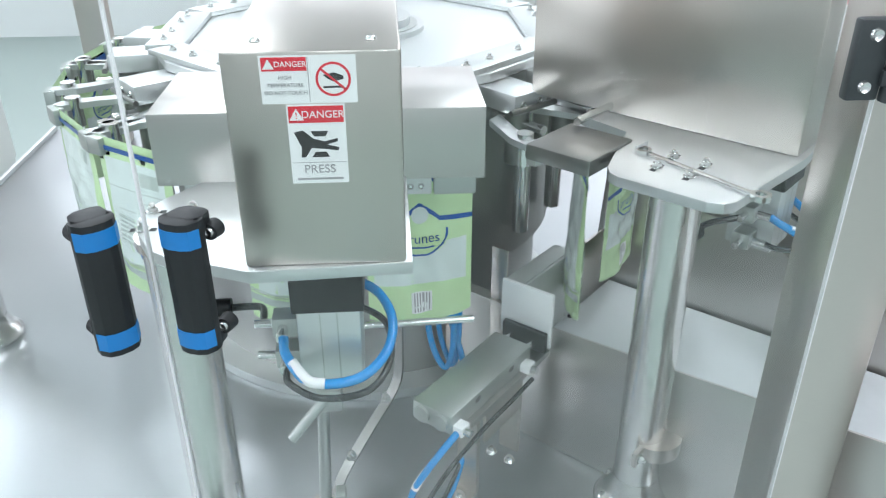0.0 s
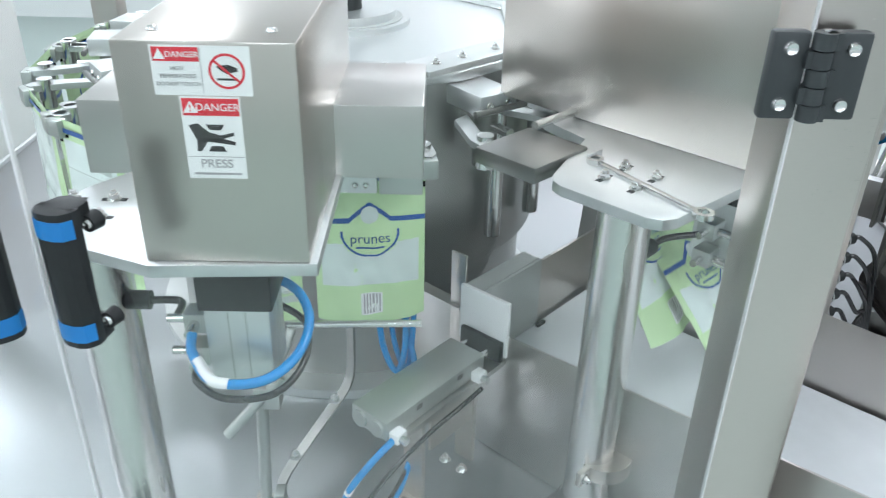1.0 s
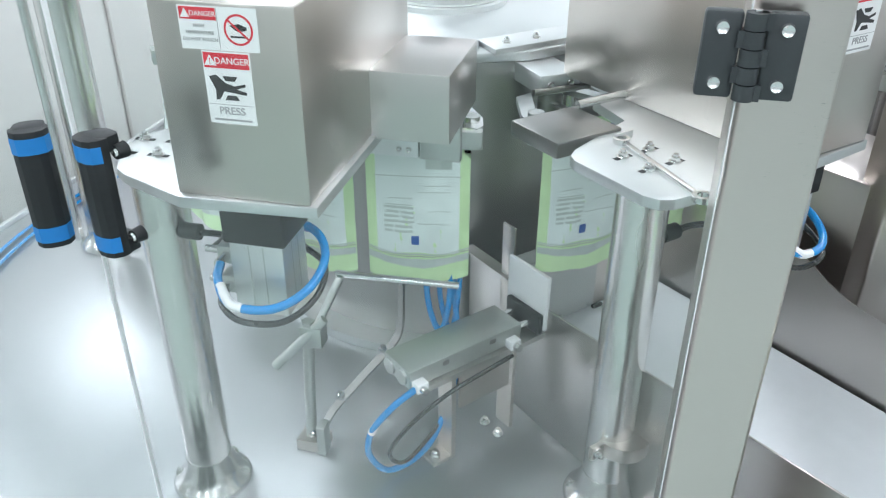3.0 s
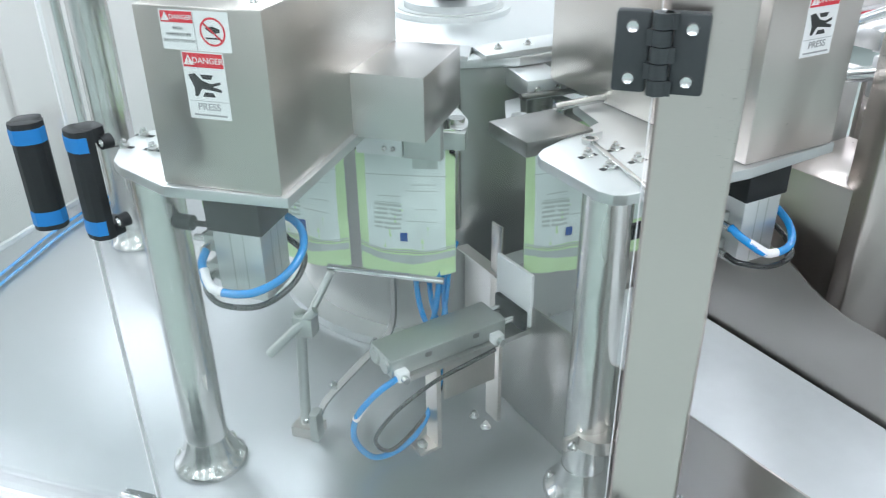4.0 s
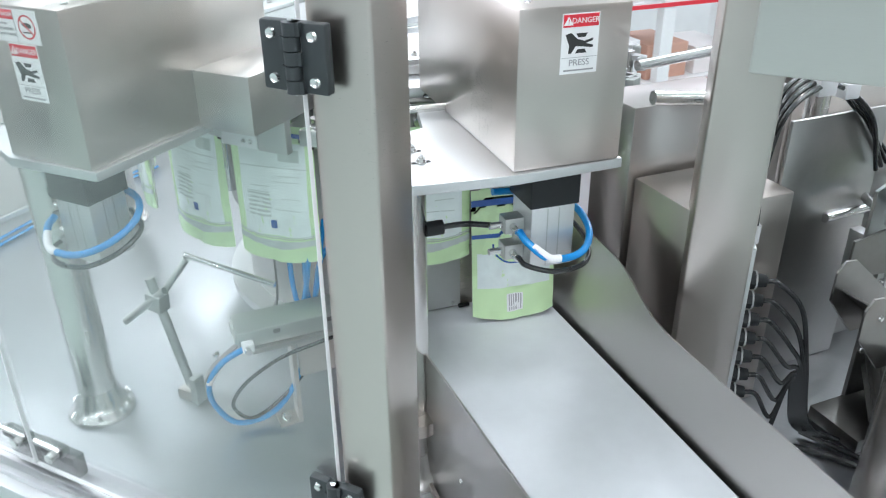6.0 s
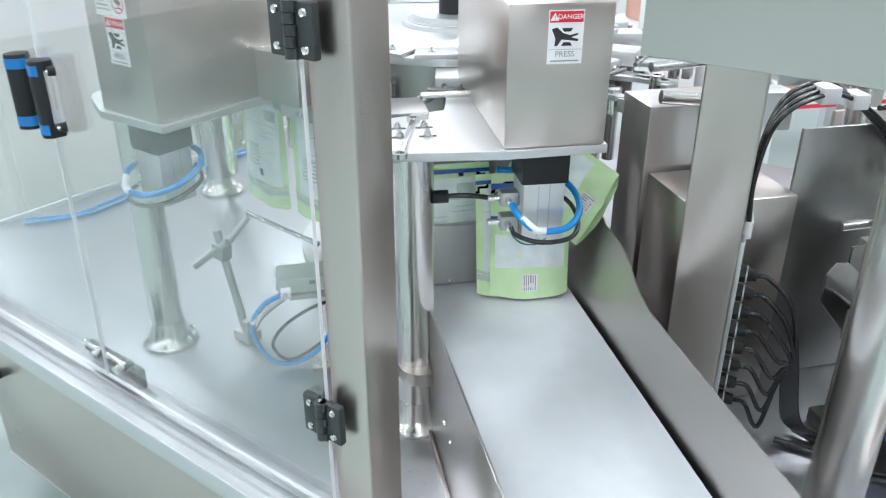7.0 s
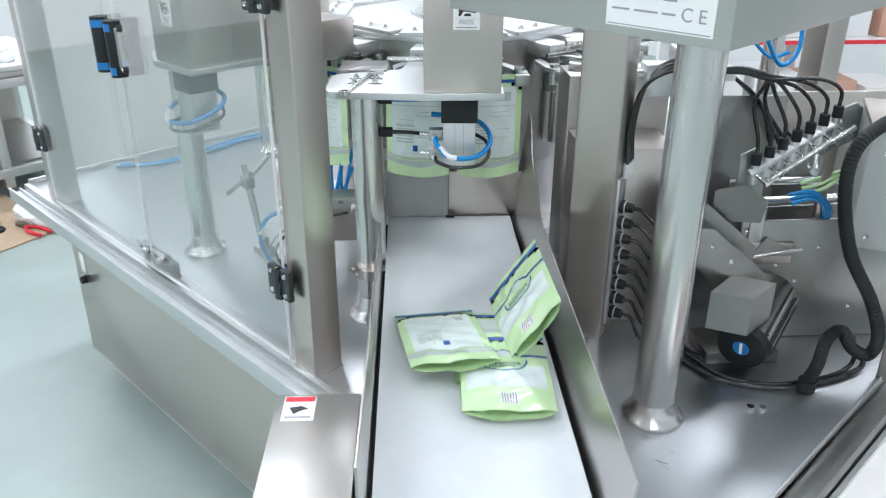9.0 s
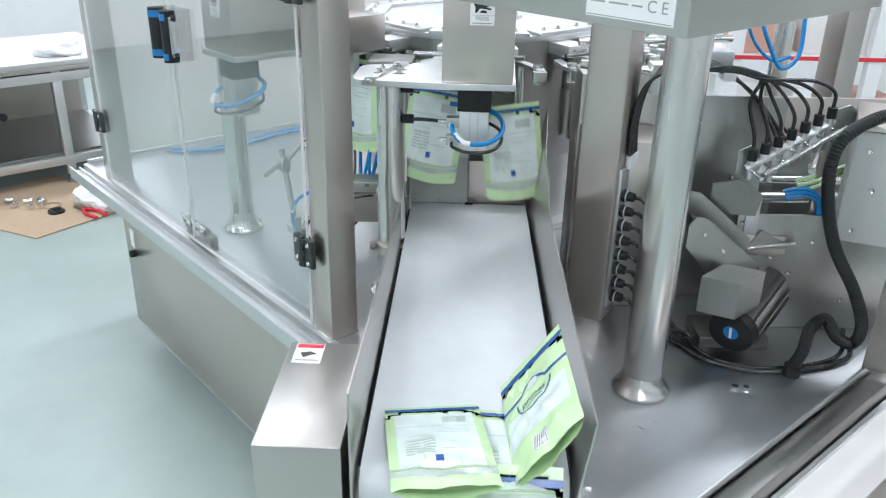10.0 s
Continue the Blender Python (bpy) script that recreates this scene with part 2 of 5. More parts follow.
# housings over every lamp, the added y=-4.2 row included; none is in view
for lx, ly in TUBES:
    lf = thing("ceiling_light", pose(lx, ly, 3.39), "white tube light housing under the ceiling", "ceiling light", "ceiling lights")
    bx("housing", lf, WHITE, -0.16, 0.16, -0.74, 0.74, 0.02, 0.11, 0.004)


# ---- machine frame: table, cabinet, rail, posts, doors ----
def base():
    t = thing("machine_table", pose(0, 0, 0), "stainless steel machine table on a closed lower cabinet", "machine base")
    top = bx("table_top", t, BASEST, -1.15, 1.33, 0.655, 2.75, 0.645, 0.67, 0.003)
    bx("cabinet_body", t, STEEL, -0.93, 1.25, 0.69, 2.65, 0.10, 0.645)
    bx("cabinet_door", t, STEEL, -0.925, 0.70, 0.675, 0.688, 0.105, 0.60, 0.002)
    bx("bottom_flange", t, ALU, -0.93, 1.25, 0.672, 0.6745, 0.10, 0.104)
    bx("plinth", t, STEEL, -0.90, 1.22, 0.72, 2.62, 0.06, 0.10)
    for x in (-0.85, 1.15):
        for y in (0.8, 2.5):
            cy("foot", t, DARKST, x, y, 0.0, 0.085, 0.035, 0.025)
    # door lock with its tag
    bx("lock_tag", t, LABEL, -0.87, -0.835, 0.672, 0.6752, 0.43, 0.50, 0.001)
    cy("lock", t, BLACK, 0, 0, 0, 0.02, 0.014, 0.012, m=pose(-0.85, 0.676, 0.405, 90))
    # edge rail: a channel with two raised lips
    bx("rail_floor", t, ALU, -1.15, 1.33, 0.590, 0.654, 0.646, 0.652)
    bx("rail_lip", t, ALU, -1.15, 1.33, 0.585, 0.590, 0.63, 0.672, 0.001)
    bx("rail_lip", t, ALU, -1.15, 1.33, 0.618, 0.622, 0.652, 0.664, 0.001)
    bx("rail_lip", t, ALU, -1.15, 1.33, 0.636, 0.6545, 0.652, 0.6725, 0.002)
    bx("rail_apron", t, STEELH, -1.14, 1.32, 0.640, 0.654, 0.60, 0.645)
    bx("edge_trim", t, ALU, -1.164, -1.151, 0.655, 2.75, 0.62, 0.682, 0.002)
    bx("edge_trim", t, ALU, 1.331, 1.335, 0.655, 2.75, 0.66, 0.676, 0.001)
    bx("edge_ledge", t, DARKST, 1.3355, 1.380, 0.655, 2.75, 0.60, 0.652, 0.002)
    return t


def post(x0, x1, y0, y1, label, z1=2.3, m=None):
    t = thing("frame_post", m or pose(0, 0, 0), label, "post", "frame posts")
    pr("tube", t, STEEL, rounded(x0, x1, y0, y1, 0.004, 3), 0.671, z1)
    w = 0.0015
    bx("weld", t, CHROME, x0 - w, x1 + w, y0 - w, y1 + w, 0.6705, 0.674)
    return t


def hinge(x, z, m=None):
    """A black nylon hinge with four screws, its pin at x, on the door plane."""
    t = thing("hinge", m or pose(x, 0.636, z), "dark grey nylon door hinge with four screws", "hinge", "nylon hinges")
    for s in (-1, 1):
        a, b = (-0.0375, -0.009) if s < 0 else (0.009, 0.0375)
        bx("leaf", t, HINGE, a, b, -0.013, 0.0, -0.034, 0.034, 0.003)
        for zz in (-0.0215, 0.0215):
            o = screw(t, s * 0.0235, -0.0132, zz, 0.0058)
    for k in range(5):
        z0 = -0.034 + k * 0.0138
        bm = bmesh.new()
        cyl(bm, 0, -0.013, z0, z0 + 0.0128, 0.0085, n=20)
        s = -1 if k % 2 else 1
        box(bm, min(0, s * 0.012), max(0, s * 0.012), -0.017, -0.004, z0, z0 + 0.0128)
        part("knuckle", bm, HINGE, t, "", 40)
    cy("pin", t, CHROME, 0, -0.013, -0.036, 0.036, 0.003)
    return t


def handle(x, z, flip):
    """A bridge handle with blue end caps, standing off the door."""
    t = thing("grab_handle", pose(x, 0.636, z, 0, 0, 38 if flip < 0 else -20), "black plastic bridge handle with blue end caps", "handle", "grab handles")
    h, w = 0.0645, 0.0185
    # a bowed bar: flat face with wide chamfers, hollow behind
    out = [(w, -0.018), (w, -0.027), (w * 0.72, -0.0355), (w * 0.3, -0.0385), (-w * 0.3, -0.0385), (-w * 0.72, -0.0355), (-w, -0.027), (-w, -0.018), (-w + 0.004, -0.018), (-w + 0.006, -0.025), (w - 0.006, -0.025), (w - 0.004, -0.018)]
    g = pr("grip", t, BLACK, out, -h, h, bevel=0.0009)
    for s in (-1, 1):
        a, b = sorted((s * (h - 0.0235), s * (h - 0.0065)))
        cap = [(x_ * (1.025 if abs(x_) > 0.01 else 1), y_ - 0.0006) for x_, y_ in out[1:7]] + [(-w + 0.002, -0.0262), (w - 0.002, -0.0262)]
        pr("blue_inlay", t, BLUE, cap, a, b)
        # foot block back to the door with its screw boss
        a, b = sorted((s * (h - 0.016), s * h))
        pr("foot_block", t, BLACK, [(w - 0.001, -0.026), (w - 0.003, -0.004), (w - 0.009, -0.0005), (-w + 0.012, -0.0005), (-w + 0.005, -0.006), (-w + 0.001, -0.026)], a, b, bevel=0.001)
        z = s * (h - 0.017)
        cy("screw_boss", t, BLACK, 0, 0, 0, 0.012, 0.0085, 0.0075, n=20, m=pose(0.014 * flip + 0.004, -0.0005, z, 90, 0, 0))
        screw(t, 0.014 * flip + 0.004, -0.0126, z, 0.0048)
    return t


def door(name, x0, x1, label):
    t = thing(name, pose(0, 0, 0), label, "door", "acrylic doors", "structure")
    p = bx("pane", t, GLASS, x0, x1, 0.637, 0.643, 0.690, 2.1, 0.0)
    p.visible_shadow = False
    e = 0.0009
    for a, b in ((x0 - e, x0), (x1, x1 + e)):
        bx("pane_edge", t, WHITE, a, b, 0.6368, 0.6432, 0.690, 2.1)
    bx("pane_edge", t, WHITE, x0, x1, 0.6368, 0.6432, 0.6865, 0.690)
    return t


def latch(x):
    t = thing("spring_latch", pose(x, 0.656, 0.706) @ Matrix.Scale(1.3, 4), "black and chrome spring latch at the foot of the door", "latch", "spring latches")
    bx("plate", t, BLACK, -0.030, 0.030, -0.004, 0.014, -0.0265, 0.008, 0.002)
    bx("catch", t, BLACK, -0.026, 0.02, -0.012, 0.004, 0.010, 0.024, 0.003)
    rd("lever", t, CHROME, (-0.02, -0.014, 0.03), (0.018, -0.010, 0.022), 0.004)
    cy("pivot", t, CHROME, 0, 0, 0, 0.012, 0.007, m=pose(0.012, -0.012, 0.018, 90))
    return t


base()
post(0.417, 0.490, 0.646, 0.719, "tall square brushed steel post carrying the door hinges")
post(-0.945, -0.872, 0.646, 0.719, "tall square brushed steel post at the far door edge")
for zz in (1.453, 0.88):
    hinge(0.4165, zz)
for zz in (1.446, 0.897):
    hinge(-0.872, zz)
door("door_1", -0.2131, 0.4135, "clear acrylic guard door, closed")
door("door_2", -0.868, -0.2151, "clear acrylic guard door, closed, with reflections")
handle(-0.264, 1.272, -1)
handle(-0.168, 1.272, 1)
latch(-0.255)
latch(-0.172)


# ---- press stations ----
def press_label(parent, x, z, with_heat):
    """Warning stickers on the front of a press housing (facing -y)."""
    y = -0.0006
    s = bx("warning_sticker", parent, LABEL, x - 0.026, x + 0.026, y, 0, z - 0.038, z + 0.038)
    bx("red_band", s, RED, x - 0.0245, x + 0.0245, y - 0.0004, y, z + 0.021, z + 0.0365)
    letters("lettering", s, "DANGER", 0.0095, LABEL, pose(x + 0.006, y - 0.0006, z + 0.0285, 90))
    pr("warning_triangle", s, LABEL, [(-0.0065, -0.005), (0.0065, -0.005), (0, 0.006)], 0, 0.0003, m=pose(x - 0.0175, y - 0.0004, z + 0.0285, 90))
    letters("lettering", s, "!", 0.009, RED, pose(x - 0.0175, y - 0.0009, z + 0.0278, 90))
    # crushed-glove pictogram
    bm = bmesh.new()
    mm = pose(x, y - 0.0002, z, 90)
    prism(bm, [(-0.021, 0.012), (-0.013, 0.014), (-0.004, 0.006), (0.006, 0.003), (0.018, 0.006), (0.018, 0.003), (0.008, 0.000), (0.019, -0.003), (0.018, -0.006), (0.004, -0.004), (-0.006, -0.003), (-0.012, -0.012), (-0.016, -0.012), (-0.015, -0.002)], 0, 0.0003, mm)
    prism(bm, [(-0.006, 0.013), (0.010, 0.013), (0.007, 0.008), (-0.003, 0.008)], 0, 0.0003, mm)
    prism(bm, [(-0.003, -0.007), (0.007, -0.007), (0.010, -0.012), (-0.006, -0.012)], 0, 0.0003, mm)
    part("pictogram", bm, INK, s)
    bx("border", s, GREYINK, x - 0.0245, x + 0.0245, y - 0.0003, y, z - 0.0175, z - 0.017)
    letters("lettering", s, "PRESS", 0.0115, GREYINK, pose(x, y - 0.0004, z - 0.0240, 90))
    bx("small_print", s, GREYINK, x - 0.021, x + 0.021, y - 0.0003, y, z - 0.0345, z - 0.0325)
    if not with_heat:
        return
    z2 = z + 0.0605
    x2 = x - 0.004
    s = bx("warning_sticker", parent, LABEL, x2 - 0.042, x2 + 0.042, y, 0, z2 - 0.0215, z2 + 0.0215)
    bx("red_band", s, RED, x2 - 0.040, x2 - 0.001, y - 0.0004, y, z2 + 0.008, z2 + 0.020)
    letters("lettering", s, "DANGER", 0.007, LABEL, pose(x2 - 0.015, y - 0.0006, z2 + 0.0138, 90))
    pr("warning_triangle", s, LABEL, [(-0.005, -0.004), (0.005, -0.004), (0, 0.005)], 0, 0.0003, m=pose(x2 - 0.034, y - 0.0004, z2 + 0.0138, 90))
    for k, txt in enumerate(("HIGH", "TEMPERATURE", "DO NOT TOUCH")):
        letters("lettering", s, txt, 0.0048, GREYINK, pose(x2 - 0.0205, y - 0.0004, z2 + 0.002 - k * 0.0068, 90))
    bx("border", s, GREYINK, x2 - 0.0003, x2 + 0.0003, y - 0.0003, y, z2 - 0.020, z2 + 0.020)
    bm = bmesh.new()
    mm = pose(x2 + 0.0215, y - 0.0002, z2, 90)
    n = 28
    o = [bm.verts.new(mm @ Vector((0.0155 * math.cos(6.2832 * k / n), 0.0155 * math.sin(6.2832 * k / n), 0))) for k in range(n)]
    i = [bm.verts.new(mm @ Vector((0.0133 * math.cos(6.2832 * k / n), 0.0133 * math.sin(6.2832 * k / n), 0))) for k in range(n)]
    for k in range(n):
        bm.faces.new((o[k], o[(k + 1) % n], i[(k + 1) % n], i[k]))
    prism(bm, [(-0.011, 0.0085), (-0.0095, 0.0098), (0.011, -0.0085), (0.0095, -0.0098)], 0.0002, 0.0004, mm)
    part("ban_ring", bm, RED, s)
    bm = bmesh.new()
    prism(bm, [(-0.009, 0.004), (0.001, 0.006), (0.009, 0.003), (0.009, 0.000), (0.000, -0.002), (-0.004, 0.000)], 0, 0.0002, mm)
    prism(bm, [(-0.009, -0.006), (0.009, -0.006), (0.009, -0.0078), (-0.009, -0.0078)], 0, 0.0002, mm)
    part("pictogram", bm, INK, s)


def station(m, label, arm, depth):
    t = thing("press_station", m, label, "press station")
    h = bx("housing", t, STEEL, -0.0785, 0.0785, 0.0, depth, 1.240, 1.452, 0.003)
    for x in (-0.052, 0.052):
        o = screw(h, x, 0.035, 1.4525, 0.0055)
        o.matrix_basis = pose(x, 0.035, 1.4525)
    press_label(t, 0.001 if arm else 0.006, 1.366 if arm else 1.404, arm)
    if arm:
        for x0 in (-0.205, 0.046):
            j = bx("seal_bar", t, ALU, x0, x0 + 0.074, 0.292, 0.306, 1.180, 1.2355, 0.001)
            for dx in (0.046, 0.060):
                screw(j, x0 + dx, 0.2918, 1.192, 0.0045)
            bx("seal_bar", t, CAST, x0 + 0.077, x0 + 0.134, 0.290, 0.306, 1.180, 1.2355, 0.001)
        a = bx("crossbar_cover", t, STEELH, -0.215, 0.182, 0.214, 0.39, 1.236, 1.327, 0.002)
    # carrier plate with chamfered front and rounded ends
    out = [(0.085, 0.0), (0.085, 0.30), (-0.10, 0.30), (-0.195, 0.17), (-0.212, 0.14), (-0.214, 0.115), (-0.205, 0.085), (-0.185, 0.045), (-0.165, 0.03), (-0.075, -0.009)]
    if not arm:
        out = [(0.085, 0.0), (0.085, 0.30), (-0.12, 0.30), (-0.135, 0.215), (-0.262, 0.172), (-0.278, 0.160), (-0.284, 0.145), (-0.282, 0.03), (-0.274, 0.012), (-0.258, 0.004), (-0.09, -0.008), (-0.075, -0.009)]
    pr("carrier_plate", t, ALU, out, 1.226, 1.240, bevel=0.0015)
    cx, cyy = (-0.178, 0.112) if arm else (-0.205, 0.10)
    cy("column", t, TUBEST, cx, cyy, 0.69, 1.226, 0.034, n=40)
    cy("column_collar", t, TUBEST, cx, cyy, 1.214, 1.2255, 0.040, n=40)
    f = lathe("column_foot", t, TUBEST, cx, cyy, ((0.0, 0.671), (0.060, 0.671), (0.061, 0.676), (0.057, 0.681), (0.049, 0.689), (0.042, 0.702), (0.0365, 0.722), (0.0345, 0.728), (0.0, 0.728)))
    for k in range(6):
        a = radians(60 * k + 15)
        bolt(f, cx + 0.052 * math.cos(a), cyy + 0.052 * math.sin(a), 0.683, 0.005, 0.006)
    for dx, dy in ((-0.022, -0.022), (0.022, -0.022), (-0.022, 0.022), (0.022, 0.022)):
        bx("bolt_slot", t, BLACK, cx + dx - 0.014, cx + dx + 0.014, cyy + dy - 0.004, cyy + dy + 0.004, 1.2401, 1.2404)
        bolt(t, cx + dx, cyy + dy, 1.2402, 0.006, 0.007)
    # air cylinder under the plate
    mx, my = -0.005, 0.055
    bx("cylinder_cap", t, BLACK, mx - 0.038, mx + 0.038, my - 0.038, my + 0.038, 1.172, 1.2255, 0.002)
    b = bx("cylinder_body", t, ALU, mx - 0.034, mx + 0.034, my - 0.034, my + 0.034, 1.075, 1.172, 0.003)
    for dx in (-0.009, 0.009):
        bx("groove", b, CAST, mx + dx - 0.0008, mx + dx + 0.0008, my - 0.0343, my - 0.0338, 1.078, 1.169)
        bx("groove", b, CAST, mx + 0.0338, mx + 0.0343, my + dx - 0.0008, my + dx + 0.0008, 1.078, 1.169)
    for zz, hm in ((1.138, HOSEB), (1.096, HOSEK)):
        bx("port_block", t, CAST, mx - 0.064, mx - 0.034, my - 0.012, my + 0.014, zz - 0.012, zz + 0.012, 0.002)
        cy("fitting", t, CHROME, 0, 0, 0, 0.022, 0.006, n=16, m=pose(mx - 0.052, my - 0.010, zz, 90))
        cy("fitting", t, CHROME, 0, 0, 0, 0.02, 0.005, n=16, m=pose(mx - 0.064, my, zz, 0, -90))
    for zz, hm, r, end in ((1.205, HOSEB, 0.0055, (mx - 0.036, my + 0.03, 1.207)), (1.132, HOSEK, 0.0045, (mx - 0.075, my, 1.138))):
        q = cy("plug", t, BLACK, 0, 0, 0, 0.026, 0.011, n=18, m=pose(cx + 0.030, cyy - 0.012, zz, 0, 90))
        hs("air_line", t, hm, [(cx + 0.054, cyy - 0.012, zz), (cx + 0.09, cyy - 0.014, zz), end], r)
    zb = 1.118
    hs("blue_hose", t, HOSEB, [(mx - 0.050, my - 0.030, 1.138), (mx - 0.045, my - 0.05, 1.128), (mx - 0.02, my - 0.072, zb - 0.008), (mx + 0.03, my - 0.066, zb - 0.01), (mx + 0.062, my - 0.03, zb + 0.002), (mx + 0.064, my + 0.02, zb + 0.02), (mx + 0.03, my + 0.052, zb + 0.038), (mx - 0.06, my + 0.05, zb + 0.05)], 0.0055)
    hs("hose_marker", t, WHITE, [(mx - 0.040, my - 0.0555, 1.1245), (mx - 0.03, my - 0.066, 1.1165), (mx - 0.02, my - 0.072, zb - 0.008), (mx - 0.005, my - 0.0735, zb - 0.0095)], 0.0060)
    hs("black_hose", t, HOSEK, [(mx - 0.050, my - 0.030, 1.096), (mx - 0.045, my - 0.05, 1.092), (mx - 0.01, my - 0.072, 1.088), (mx + 0.04, my - 0.064, 1.09), (mx + 0.064, my - 0.02, 1.10), (mx + 0.058, my + 0.03, 1.115), (mx + 0.02, my + 0.05, 1.13)], 0.004)
    return t


station(pose(-0.066, 0.697, 0), "stainless press housing with warning stickers on a column", True, 0.40)
station(pose(0.580, 0.990, 0, 0, 0, 45), "second stainless press housing beside the outfeed belt", False, 0.42)


# ---- outfeed conveyor (u outwards, v across) ----
COVZ = 0.885


def conveyor():
    t = thing("outfeed_conveyor", pose(OUT.x, OUT.y, 0, 0, 0, 47.4), "outfeed conveyor with a white belt and steel guides", "conveyor")
    # local frame: x across (right), y inwards, -y outwards
    u0, u1, w, zb = -0.645, 0.475, 0.160, BELTZ
    bx("belt", t, BELT, -w, w, -u1, -u0, zb - 0.006, zb)
    bm = bmesh.new()
    cyl(bm, 0, 0, -w, w, 0.036, n=40, m=pose(0, -u1, zb - 0.036, 0, 90, 0))
    part("nose_roller", bm, BELT, t, "belt wrapped round the nose roller", 40)
    bx("bed", t, STEELH, -w + 0.01, w - 0.01, -u1, -u0, 0.75, zb - 0.007)
    # left side plate, standing above the belt, with a folded lip
    # its upper edge climbs a little towards the nose
    pr("side_plate", t, STEELH, [(-u1 - 0.05, 0.672), (0.665, 0.672), (0.665, 0.905), (-u1 - 0.05, 0.978)], 0, 0.004, m=Matrix(((0, 0, 1, -w - 0.012), (1, 0, 0, 0), (0, 1, 0, 0), (0, 0, 0, 1))), bevel=0.0008)
    # black strips laid in the belt's side gaps as their shade
    bx("gap_shade_strip", t, BLACK, -w - 0.009, -w - 0.002, -u1 + 0.02, -u0, zb - 0.03, zb - 0.022)
    bx("gap_shade_strip", t, BLACK, w + 0.002, w + 0.008, -u1 + 0.02, -u0, zb - 0.03, zb - 0.022)
    bx("side_plate", t, STEELH, w + 0.012, w + 0.016, -u1 - 0.05, -u0 + 0.02, 0.72, zb - 0.02, 0.001)
    # right guide: a leaning sheet, swept up at the inner end
    prof = [(-0.525, 0.120), (-0.30, 0.120), (0.0, 0.121), (0.20, 0.122), (0.26, 0.124), (0.30, 0.131), (0.335, 0.143), (0.365, 0.157), (0.395, 0.169), (0.43, 0.176), (0.50, 0.181), (0.55, 0.200), (0.60, 0.236), (0.645, 0.262), (0.69, 0.268)]
    bm = bmesh.new()
    rows = []
    for y, h in prof:
        lean = 0.125 * h
        rows.append([bm.verts.new((w + 0.010 + dx, y, z)) for dx, z in ((-0.002, zb - 0.022), (lean, zb + h), (lean + 0.003, zb + h - 0.001), (0.001, zb - 0.024))])
    for a, b in zip(rows, rows[1:]):
        for k in range(4):
            bm.faces.new((a[k], a[(k + 1) % 4], b[(k + 1) % 4], b[k]))
    bm.faces.new(rows[0]); bm.faces.new(rows[-1][::-1])
    part("guide_plate", bm, STEELH, t, "", 30)
    # inner side wall reaching under the turntable
    bx("inner_wall", t, STEELH, -w - 0.004, -w + 0.002, 0.672, 0.80, 0.672, 0.925, 0.001)
    bx("inner_wall_flange", t, STEELH, -w - 0.022, -w - 0.004, 0.672, 0.80, 0.922, 0.925)
    e = bx("end_plate", t, GREYP, -w - 0.003, -0.004, 0.640, 0.646, zb + 0.003, 0.958, 0.002)
    bx("end_plate_flange", t, GREYP, -w - 0.003, -0.004, 0.6465, 0.680, 0.953, 0.958, 0.001)
    for dx in (-w + 0.01, -0.085, -0.02):
        screw(e, dx, 0.6398, zb + 0.012, 0.003)
    bx("end_plate", t, STEEL, -0.003, w + 0.03, 0.650, 0.655, zb - 0.02, 0.945, 0.001)
    bx("end_bar", t, BLACK, -0.01, 0.012, 0.632, 0.6395, zb + 0.001, zb + 0.007, 0.001)
    bx("plinth", t, STEEL, -w - 0.020, -w - 0.0145, 0.0, 0.44, 0.671, 0.684)
    bx("leg_panel", t, STEEL, w - 0.02, w + 0.003, -0.25, 0.44, 0.671, 0.76)
    # drive cover
    c = bx("drive_cover", t, STEELH, -0.315, -w - 0.0225, -0.53, -0.235, 0.55, COVZ, 0.002)
    s = bx("warning_sticker", c, LABEL, -0.302, -0.252, -0.305, -0.242, COVZ, COVZ + 0.0006)
    bx("red_band", s, RED, -0.300, -0.254, -0.256, -0.244, COVZ + 0.0006, COVZ + 0.001)
    pr("pictogram", s, INK, [(-0.292, -0.272), (-0.274, -0.268), (-0.262, -0.275), (-0.274, -0.280), (-0.284, -0.288)], COVZ + 0.0006, COVZ + 0.001)
    bx("small_print", s, GREYINK, -0.297, -0.257, -0.298, -0.294, COVZ + 0.0006, COVZ + 0.001)
    o = bolt(t, 0, 0, 0, 0.009, 0.010)
    o.matrix_basis = pose(w + 0.016, -u1 - 0.012, zb - 0.032, 0, 90, 0)
    rd("axle_end", t, CHROME, (w + 0.014, -u1 - 0.012, zb - 0.032), (w + 0.036, -u1 - 0.012, zb - 0.032), 0.006)
    for y in (0.22, 0.17, 0.02):
        o = screw(t, -w - 0.0145, y, 0.80, 0.004)
        o.matrix_basis = pose(-w - 0.0145, y, 0.80, 0, -90, 0)
    return t


conveyor()


